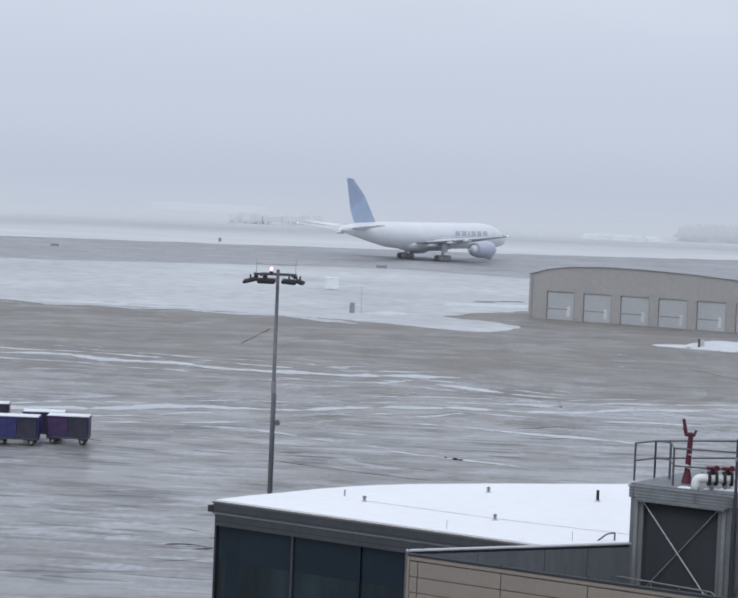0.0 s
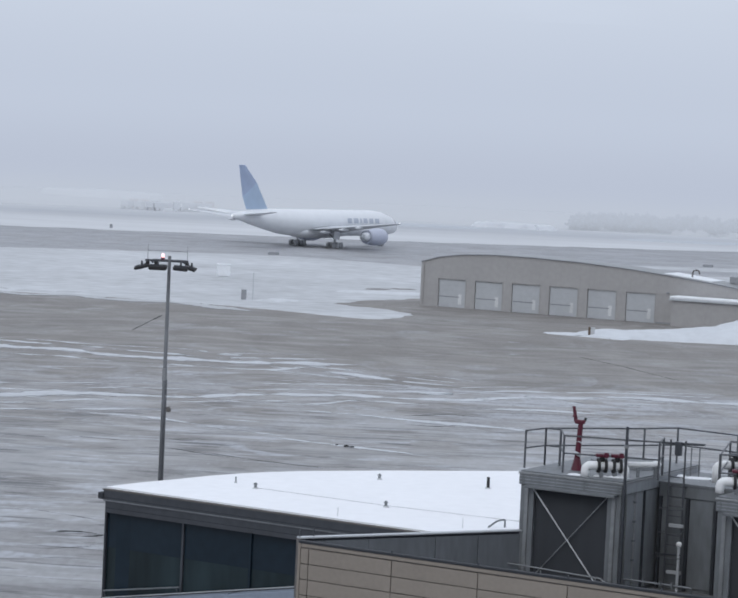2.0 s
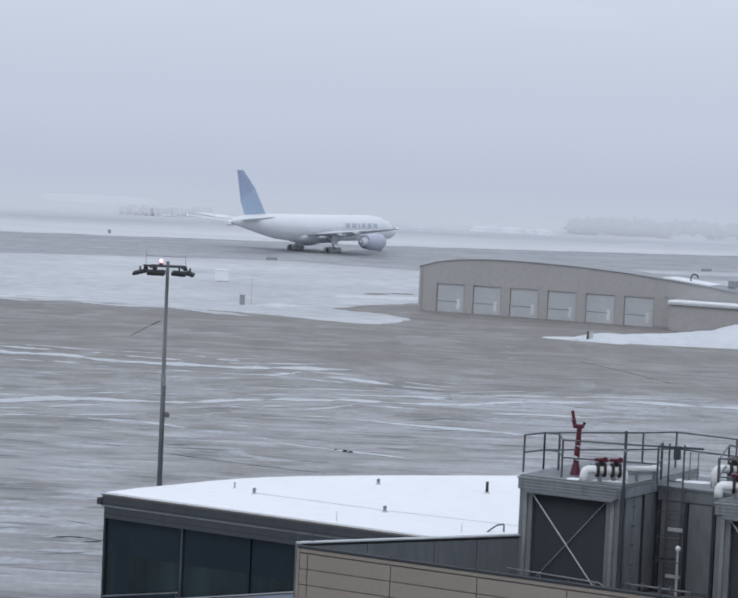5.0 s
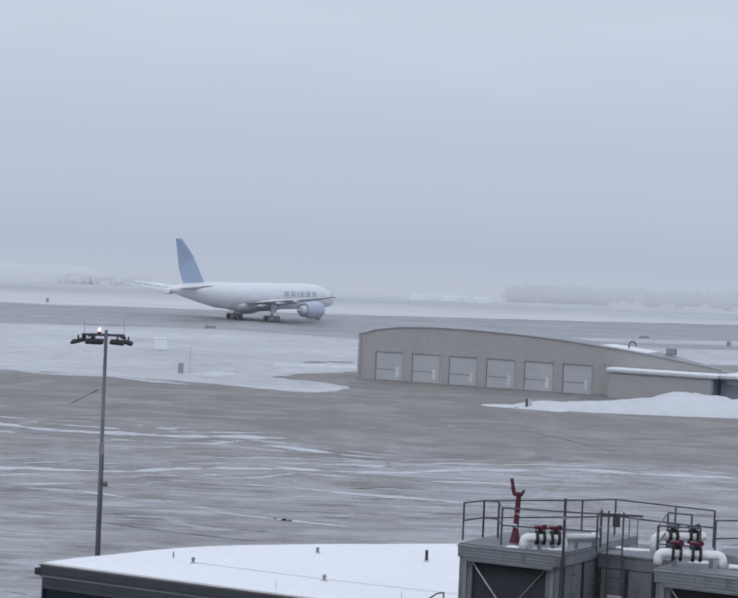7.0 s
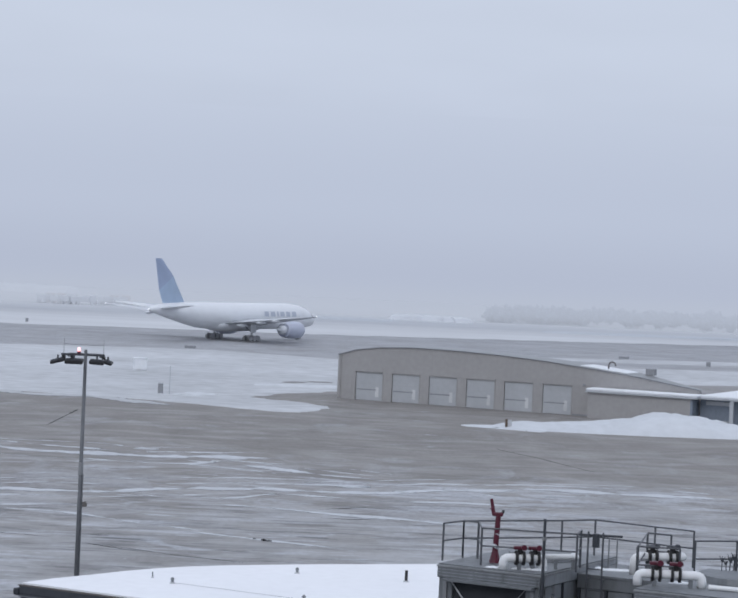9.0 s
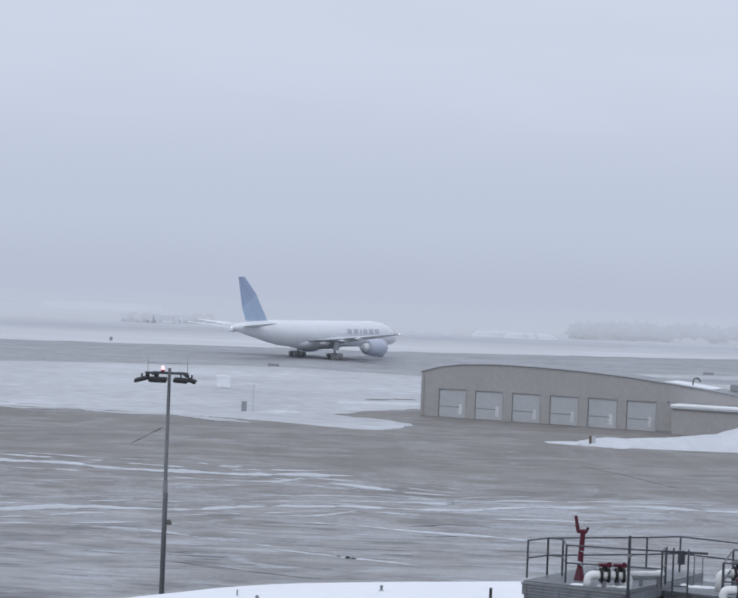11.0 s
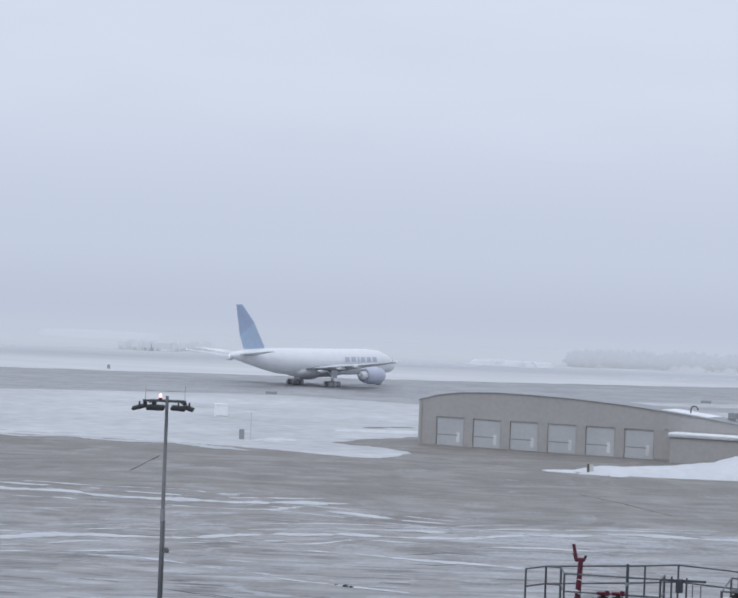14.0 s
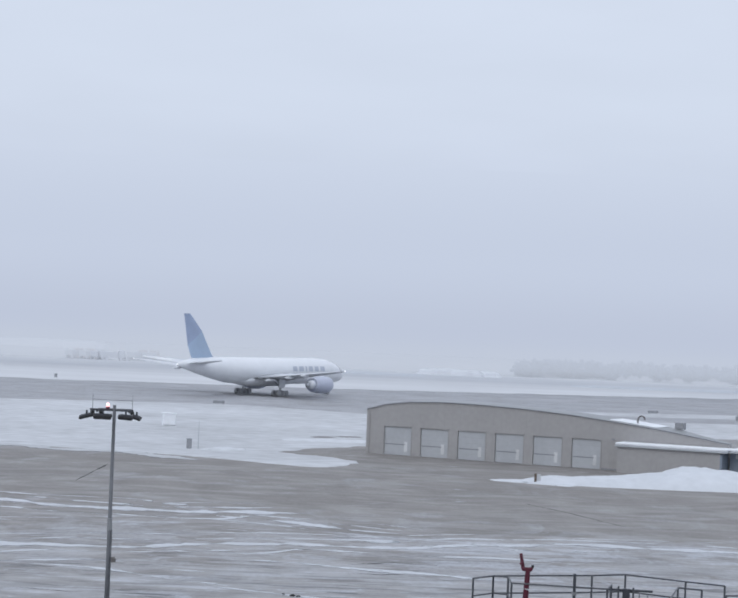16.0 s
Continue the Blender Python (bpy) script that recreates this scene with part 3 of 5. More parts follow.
heap("snow_bank", 40.0, 303, 44, 12, 2.4, 4, 2, "long ploughed bank of white snow on the apron", 0.52)
snow_sheet("snow_patch", [(14.5, 301), (19, 298), (24, 295.5), (24, 304), (19, 304)], 0.12, M_DRIFT, "flat tongue of white snow beside the bank", 8, 0.25, 13, 0.5)
snow_sheet("snow_patch", [(-23.5, 335), (-19, 337), (-18, 340), (-22, 341)], 0.25, M_TONGUE, "small drift of snow beside the cabinet", 6, 0.25, 19, 0.6)
snow_sheet("snow_patch", [(-13, 366), (-1.5, 368), (-1, 374), (-13, 371)], 0.2, M_TONGUE, "strip of snow beside the hangar", 6, 0.3, 21, 0.8)


def marker(x, y):
    root = thing("marker_post", pose(x, y, 0), "short brown and grey marker post in the snow", "post")
    part("post", cbox(-0.28, 0.0, -0.12, 0.12, 0, 1.15, 0.03), M_DIRT, root)
    part("board", cbox(0.002, 0.5, -0.06, 0.06, 0.15, 1.1, 0.02), M_FIELD, root, "pale board")


marker(20.0, 299.5)


def cabinet(x, y):
    root = thing("utility_cabinet", pose(x, y, 0), "grey steel utility cabinet standing in snow", "cabinet")
    part("body", cbox(-0.34, 0.34, -0.3, 0.3, 0.12, 1.38, 0.03), M_STRIP, root)
    part("plinth", cbox(-0.4, 0.4, -0.36, 0.36, 0, 0.118), M_COPING, root)
    part("lid", cbox(-0.38, 0.38, -0.34, 0.34, 1.382, 1.46, 0.02), M_STRIP, root)
    part("door", cbox(-0.28, 0.28, -0.33, -0.302, 0.25, 1.28, 0.01), M_STRIP, root)


cabinet(-25.5, 337)


def shelter(x, y):
    root = thing("equipment_shelter", pose(x, y, 0, 0, 0, 12), "small white equipment shelter in the snowy infield", "shelter")
    part("body", cbox(-1.0, 1.0, -0.9, 0.9, 0.15, 1.9, 0.04), M_SNOW, root)
    part("skid", cbox(-1.05, 1.05, -0.7, 0.7, 0, 0.148), M_SNOW, root)
    part("roof", cbox(-1.1, 1.1, -1.0, 1.0, 1.902, 2.05, 0.05), M_SNOW, root)
    part("door", cbox(-0.4, 0.4, -0.94, -0.902, 0.3, 1.75, 0.01), M_SNOW, root)


shelter(-33.4, 395.7)
root = thing("antenna_mast", pose(-24.25, 337, 0), "thin pale mast beside the cabinet", "mast")
part("pole", rod(bmesh.new(), (0, 0, 0), (0, 0, 3.9), 0.07, 0.05), M_COPING, root)
part("foot", cbox(-0.2, 0.2, -0.2, 0.2, 0, 0.1, 0.02), M_COPING, root)


def taxi_sign(x, y, w, h, turn=0):
    root = thing("taxiway_sign", pose(x, y, 0, 0, 0, turn), "small dark taxiway sign on short legs", "sign", "taxiway signs")
    part("panel", cbox(-w / 2, w / 2, -0.14, 0.14, 0.22, 0.22 + h, 0.03), M_STRIP, root)
    for s in (-w * 0.35, w * 0.35):
        part("leg", rod(bmesh.new(), (s, 0, 0), (s, 0, 0.23), 0.05, seg=8), M_STEEL, root)


for x, y, w, h in ((-31, 482.5, 2.2, 0.55), (59.5, 526, 2.2, 0.5), (74.8, 506, 0.9, 0.9), (-77.5, 590, 0.7, 0.9), (-104, 520, 1.8, 0.5)):
    taxi_sign(x, y, w, h)


def lump(x, y, s):
    """A clod of dirty ice on the apron."""
    bm = bmesh.new()
    bmesh.ops.create_icosphere(bm, subdivisions=2, radius=s)
    for v in bm.verts:
        k = 1 + 0.35 * noise.noise(v.co * 3 / s + Vector((x, y, 0)))
        v.co = Vector((v.co.x * k * 1.5, v.co.y * k, max(-0.05, v.co.z * k * 0.6)))
    ob = part("ice_clod", bm, M_SEAM)
    ob.matrix_basis = pose(x, y, 0.03, 0, 0, x * 40)
    tagged(ob, "dark clod of dirty ice on the apron", "ice", "ice clods")


for x, y, s in ((-5.35, 174.2, 0.19), (-4.95, 173.9, 0.14), (-6.05, 174.9, 0.10)):
    lump(x, y, s)


# ---- floodlight mast ----
def floodlight_mast():
    root = thing("floodlight_mast", pose(-12.28, 115, 0), "tall grey steel floodlight mast with lit red beacon", "light mast")
    part("pole", rod(bmesh.new(), (0, 0, 0.02), (0, 0, 15.75), 0.122, 0.078, 16), M_POLE, root, smooth=True)
    part("base_plate", cbox(-0.4, 0.4, -0.4, 0.4, 0, 0.06, 0.01), M_STEEL, root)
    part("crossbar", cbox(-1.15, 0.9, -0.06, 0.06, 15.46, 15.56, 0.015), M_FASCIA, root)
    part("crossbar", cbox(-0.85, 0.75, 0.5, 0.6, 15.46, 15.56, 0.015), M_FASCIA, root)
    for x in (-0.8, 0.7):
        part("arm", cbox(x - 0.05, x + 0.05, -0.058, 0.598, 15.40, 15.458), M_FASCIA, root)

    def flood(x, y, turn, w, deep):
        m = Matrix.Translation((x, y, 15.2)) @ Matrix.Rotation(radians(turn), 4, "Y") @ Matrix.Rotation(radians(9), 4, "X")
        head = part("floodlight", cbox(-w / 2, w / 2, -0.28, 0.28, -deep, deep, 0.025, m=m), M_BLACK, root, "flat dark floodlight head")
        part("lens", cbox(-w / 2 + 0.05, w / 2 - 0.05, -0.24, 0.24, -deep - 0.02, -deep - 0.002, m=m), M_LAMPGLASS, head)
        part("fin", cbox(-w / 2 + 0.08, w / 2 - 0.08, -0.18, 0.18, deep + 0.002, deep + 0.03, 0.01, m=m), M_LOUVRE, head)
        part("bracket", rod(bmesh.new(), (x, y, 15.28), (x, y, 15.47), 0.045), M_FASCIA, head)

    flood(-1.30, 0.0, -15, 0.72, 0.05)
    flood(-0.52, -0.15, 0, 0.84, 0.08)
    flood(0.56, -0.15, 3, 0.70, 0.07)
    flood(1.06, 0.0, 17, 0.44, 0.05)
    part("beacon_base", rod(bmesh.new(), (-0.32, 0, 15.56), (-0.32, 0, 15.66), 0.09), M_RED, root)
    lamp = part("beacon", rod(bmesh.new(), (-0.32, 0, 15.66), (-0.32, 0, 15.74), 0.075, 0.08, 12), M_BEACON, root, "lit red obstruction lamp")
    bm = bmesh.new()
    bmesh.ops.create_uvsphere(bm, u_segments=12, v_segments=8, radius=0.075, matrix=Matrix.Translation((-0.32, 0, 15.78)))
    part("lamp_dome", bm, M_BEACONTOP, lamp)
    for x in (-1.03, 0.84):
        part("lightning_rod", rod(bmesh.new(), (x, 0, 15.56), (x, 0, 16.25), 0.016, 0.008, 6), M_STEEL, root)
    part("stay_wire", rod(bmesh.new(), (-1.03, 0, 15.99), (0.84, 0, 15.97), 0.012, seg=6), M_STEEL, root)
    for x in (-1.03, -0.62, 0.84):
        part("mount", cbox(x - 0.09, x + 0.09, -0.1, 0.1, 15.33, 15.458, 0.02), M_BLACK, root)
    part("collar", rod(bmesh.new(), (0, 0, 9.85), (0, 0, 10.45), 0.118, 0.114, 14), M_STEEL, root, "pale band round the pole")
    part("conduit", rod(bmesh.new(), (0.135, -0.06, 0.3), (0.125, -0.06, 9.9), 0.02, seg=8), M_POLE, root)
    part("camera_box", cbox(0.15, 0.36, -0.1, 0.1, 8.37, 8.56, 0.03), M_TRIM, root, "small dark camera housing")
    part("camera_arm", rod(bmesh.new(), (0.1, 0, 8.55), (0.3, 0, 8.6), 0.03, seg=8), M_TRIM, root)


floodlight_mast()


# ---- baggage carts ----
def cart(m, side, label):
    root = thing("baggage_cart", m, label, "cart", "baggage carts")
    L, W = 3.0, 1.6
    part("deck", cbox(-L / 2, L / 2, -W / 2, W / 2, 0.42, 0.54, 0.02), M_FASCIA, root)
    part("end_panel", cbox(L / 2 - 0.06, L / 2, -W / 2, W / 2, 0.542, 1.95, 0.01), side, root)
    part("end_panel", cbox(-L / 2, -L / 2 + 0.06, -W / 2, W / 2, 0.542, 1.95, 0.01), side, root)
    part("rear_panel", cbox(-L / 2 + 0.062, L / 2 - 0.062, W / 2 - 0.05, W / 2, 0.542, 1.95), side, root)
    for k in range(2):
        x0 = -L / 2 + 0.08 + k * (L / 2 - 0.08)
        part("curtain", cbox(x0, x0 + L / 2 - 0.1, -W / 2, -W / 2 + 0.04, 0.56, 1.94, 0.01), M_CARTDARK if k else side, root, "hanging vinyl curtain")
    part("roof", cbox(-L / 2 - 0.05, L / 2 + 0.05, -W / 2 - 0.05, W / 2 + 0.05, 1.952, 2.02, 0.02), side, root)
    part("roof_snow", cbox(-L / 2, L / 2, -W / 2, W / 2, 2.022, 2.10, 0.03), M_SNOW, root, "snow on the roof")
    for x in (-1.05, 1.05):
        part("axle", rod(bmesh.new(), (x, -0.7, 0.24), (x, 0.7, 0.24), 0.04, seg=8), M_BLACK, root)
        for y in (-0.68, 0.68):
            wheel = part("wheel", rod(bmesh.new(), (x, y - 0.09, 0.24), (x, y + 0.09, 0.24), 0.24, seg=16), M_BLACK, root)
            part("hub", rod(bmesh.new(), (x, y - 0.1, 0.24), (x, y + 0.1, 0.24), 0.11, seg=12), M_STEEL, wheel)
        part("spring_mount", cbox(x - 0.3, x + 0.3, -0.45, 0.45, 0.30, 0.42), M_BLACK, root)
    part("tow_bar", rod(bmesh.new(), (L / 2, 0, 0.4), (L / 2 + 0.8, 0, 0.3), 0.035, seg=8), M_STEEL, root)
    return root


for x, y, a, side, lab in ((-33.0, 172.4, 4, M_CARTPURPLE, "purple baggage cart with dark curtains and snow on top"), (-36.3, 170.6, 5, M_CARTBLUE, "blue baggage cart with dark curtains and snow on top"),
                           (-35.2, 174.4, 8, M_CARTBLUE, "blue baggage cart with snow on top, second row"), (-39.8, 170.2, 5, M_CARTBLUE, "blue baggage cart with dark curtains and snow on top"),
                           (-40.2, 178.5, 8, M_CARTPURPLE, "purple baggage cart with snow on top, second row")):
    cart(pose(x, y, 0, 0, 0, a), side, lab)


# ---- terminal: glass concourse with a curved snowy roof ----
def concourse():
    root = thing("concourse", pose(0, 0, 0), "dark glass airport concourse under a flat snow-covered roof", "building")
    edge = [(-10.93, 84.17), (-10.0, 85.55), (-8.8, 86.95), (-7.75, 88.3), (-6.63, 89.46), (-5.5, 90.35), (-4.28, 91.05), (-2.6, 91.85), (-0.77, 92.6), (3.76, 94.2), (6.3, 95.1), (7.2, 94.4), (7.2, 90.0), (7.2, 73.85)]
    c = Vector((1.5, 84.5))

    def inset(k):
        out = []
        for p in edge:
            d = Vector(p) - c
            out.append(tuple(c + d * (1 - k / d.length)))
        return out

    part("roof_edge", prism(bmesh.new(), edge, 8.55, 8.93), M_FASCIA, root, "dark grey metal roof edge")
    part("roof_lip", prism(bmesh.new(), inset(-0.05), 8.932, 8.975), M_TRIM, root)
    part("roof_snow", prism(bmesh.new(), inset(0.10), 8.987, 9.05), M_ROOFSNOW, root, "clean white snow sheet on the roof")
    part("soffit_band", prism(bmesh.new(), inset(0.07), 8.15, 8.548), M_FASCIA, root)
    part("fascia_reveal", prism(bmesh.new(), inset(-0.004), 8.66, 8.685), M_LOUVRE, root, "dark reveal along the fascia")
    part("fascia_bead", prism(bmesh.new(), inset(-0.025), 8.555, 8.60), M_UNIT, root, "grey drip bead along the fascia")
    part("soffit_reveal", prism(bmesh.new(), inset(0.062), 8.30, 8.325), M_LOUVRE, root)
    a, b = Vector((-10.93, 84.17, 0)), Vector((7.2, 73.85, 0))
    u = (b - a).normalized()
    n = Vector((u.y, -u.x, 0))
    fm = Matrix(((u.x, -n.x, 0, a.x), (u.y, -n.y, 0, a.y), (0, 0, 1, 0), (0, 0, 0, 1)))
    wall = thing("glass_wall", fm, "", "")
    wall.parent = root
    for k in ("label", "category"):
        if k in wall:
            del wall[k]
    step = 2.78
    for i in range(6):
        x0 = 0.48 + i * step
        for z0, z1, g in ((6.902, 8.14, M_GLASS), (5.30, 6.90, M_GLASSREFL), (3.0, 5.296, M_GLASSREFL)):
            part("pane", cbox(x0 - 0.46 if i == 0 else x0 + 0.05, x0 + step - 0.05, 0.30, 0.34, z0, z1), g, wall)
        part("mullion", cbox(x0 + step - 0.045, x0 + step + 0.045, 0.22, 0.40, 0, 8.148, 0.012), M_FASCIA if i == 0 else M_GLASS, wall)
    part("corner_post", cbox(-0.07, 0.015, 0.20, 0.42, 0, 8.148, 0.012), M_LOUVRE, wall)
    part("spandrel", cbox(0.02, 15.9, 0.25, 0.42, 0.0, 2.99), M_GREYPANEL, wall)
    part("gutter_end", cbox(-0.22, 0.0, -0.05, 0.25, 8.60, 8.84, 0.03), M_LOUVRE, root, "dark gutter end").matrix_basis = fm
    part("side_glazing", prism(bmesh.new(), [tuple(c + (Vector(p) - c) * (1 - 0.5 / (Vector(p) - c).length)) for p in edge[:12]] + [(6.7, 76.0)], 0.0, 8.14), M_GLASS, root)
    ramp = thing("walkway_roof", fm, "pale blue-grey sloping walkway roof along the dark glass wall", "roof")
    tilt = pose(0.12, 0, 5.10, 0, -10.3, 0)
    part("roof", cbox(0.0, 8.6, -0.72, 0.0, -0.40, 0.0, 0.02, m=tilt), M_WALK, ramp)
    part("edge_trim", cbox(0.0, 8.6, 0.004, 0.10, -0.12, 0.07, 0.015, m=tilt), M_COPING, ramp, "white metal edge trim")
    part("shadow_gap", cbox(0.0, 8.6, -0.03, 0.0, 0.002, 0.04, m=tilt), M_LOUVRE, ramp)
    part("side_panel", cbox(0.0, 8.6, -0.74, -0.724, -1.5, -0.05, m=tilt), M_WALK, ramp)
    for x in (2.9, 5.8):
        part("roof_joint", cbox(x, x + 0.03, -0.72, -0.03, 0.002, 0.012, m=tilt), M_SEAM, ramp)
    part("handrail", rod(bmesh.new(), tilt @ Vector((0.05, 0.05, 0.30)), tilt @ Vector((3.3, 0.05, 0.26)), 0.028), M_UNIT, ramp, "grey pipe handrail")
    for x in (0.1, 3.2):
        part("rail_post", rod(bmesh.new(), tilt @ Vector((x, 0.05, 0.05)), tilt @ Vector((x, 0.05, 0.28)), 0.02), M_FASCIA, ramp)


concourse()


def roof_vent(x, y, h, r, material, label, cap=True):
    root = thing("roof_vent", pose(x, y, 9.05), label, "vent", "roof vents")
    part("stem", rod(bmesh.new(), (0, 0, 0), (0, 0, h), r, seg=12), material, root)
    part("flashing", rod(bmesh.new(), (0, 0, 0), (0, 0, 0.05), r * 2.2, r * 1.6, 14), M_FIELD, root)
    if cap:
        part("cap", rod(bmesh.new(), (0, 0, h), (0, 0, h + 0.07), r * 1.7, r * 0.6, 12), material, root)


for x, y in ((-5.76, 85.5), (-1.48, 89.6), (-1.1, 82.6)):
    roof_vent(x, y, 0.15, 0.05, M_UNIT, "small grey capped vent in the roof snow")
roof_vent(-6.55, 86.7, 0.22, 0.025, M_UNIT, "thin grey vent pipe in the roof snow", False)
roof_vent(2.5, 88.6, 0.42, 0.055, M_BLACK, "black vent pipe standing in the roof snow", False)
roof_vent(-2.64, 80.08, 0.30, 0.008, M_STEEL, "thin lightning rod on the roof's edge", False)
roof_vent(1.47, 78.9, 0.30, 0.008, M_STEEL, "thin lightning rod on the roof's edge", False)
root = thing("roof_pipe", pose(2.4, 79.2, 9.05), "bent grey pipe on the snowy roof", "pipe")
part("pipe", pipe(bmesh.new(), [(-0.1, 0.0, 0.0), (0.2, 0.1, 0.22), (0.45, 0.2, 0.26), (0.45, 0.2, -0.0)], 0.03), M_UNIT, root)
root = thing("lightning_cable", pose(0, 0, 9.055), "thin cable lying across the snowy roof", "cable")
part("cable", pipe(bmesh.new(), [(-5.7, 85.6, 0.01), (-1.1, 82.9, 0.01), (3.2, 80.9, 0.01), (8.0, 78.0, 0.01)], 0.006, 6), M_STEEL, root)


# ---- terminal: beige plant-room front ----
BX, BY, BA = -3.01, 63.22, -28.5


def beige_front():
    root = tagged(new("wall_south"), "beige metal panel wall with dark joints and coping", "wall", kind="structure")
    root.matrix_basis = pose(BX, BY, 0, 0, 0, BA)
    part("backing", cbox(-0.04, 22, 0.08, 0.16, 0, 10.80), M_TRIM, root)
    part("coping", cbox(-0.06, 22.1, -0.015, 0.13, 10.80, 10.87, 0.012), M_LOUVRE, root)
    part("top_strip", cbox(0.0, 22.0, 0.004, 0.078, 10.70, 10.796, 0.008), M_BEIGE, root)
    part("end_trim", cbox(-0.07, 0.0, -0.01, 0.16, 0, 10.796), M_BEIGE, root)
    first = {}
    z = 10.69
    for row in range(13):
        h = 0.41
        z0 = z - h
        x, k = 0.01, 0
        while x < 14.0:
            w = 0.25 if k == 0 else 2.48
            if k not in first and k < 2:
                first[k] = part("panel", cbox(0.0, w - 0.024, 0.0, 0.078, 0.0, h - 0.022, 0.006), M_BEIGE, root)
                first[k].matrix_basis = Matrix.Translation((x, 0, z0))
            else:
                shared("panel", first[min(k, 1)], Matrix.Translation((x, 0, z0)), root)
            x += w
            k += 1
        z = z0
    for k in range(5):
        x = 2.72 + 2.48 * k
        part("coping_bolt", cbox(x - 0.02, x + 0.02, 0.0, 0.04, 10.872, 10.93, 0.006), M_FASCIA, root)
    return root


beige_front()

root = thing("roof_deck", pose(BX, BY, 0, 0, 0, BA), "flat roof deck behind the beige parapet", "roof", kind="structure")
part("deck", cbox(0.5, 21.5, 0.42, 13.8, 8.7, 8.9), M_GRAVEL, root)
part("lower_walls", cbox(0.6, 21.4, 0.42, 13.7, 0, 8.698), M_GREYPANEL, root)


def screen_wall():
    a, b = Vector((-3.16, 66.2, 0)), Vector((3.35, 69.8, 0))
    u = (b - a).normalized()
    n = Vector((-u.y, u.x, 0))
    root = tagged(new("wall_east"), "blue-grey metal screen wall with pale coping", "wall", kind="structure")
    root.matrix_basis = Matrix(((u.x, n.x, 0, a.x), (u.y, n.y, 0, a.y), (0, 0, 1, 0), (0, 0, 0, 1)))
    L = (b - a).length
    part("coping", cbox(-0.05, L, -0.05, 0.15, 10.44, 10.49, 0.012), M_COPING, root)
    part("shadow_gap", cbox(0.0, L, 0.03, 0.11, 10.36, 10.438), M_LOUVRE, root, "dark gap below the coping")
    for i, (x0, x1) in enumerate(((0.0, 2.1), (2.1, 4.22), (4.22, 5.6), (5.6, L))):
        part("panel", cbox(x0 + 0.008, x1 - 0.008, 0.0, 0.12, 0.0, 10.358, 0.01), M_GREYPANEL, root)
    for x in (0.0, 0.42):
        part("bracket", cbox(x - 0.02, x + 0.02, 0.03, 0.08, 10.492, 10.68, 0.005), M_FASCIA, root)
    part("frame_post", cbox(-0.05, 0.011, -0.05, 0.16, 8.0, 10.43), M_TRIM, root)


screen_wall()


# ---- rooftop cooling units ----
UM = pose(2.9, 69.6, 0, 0, 0, -28.5)
LOW, TOP = 8.9, 12.2


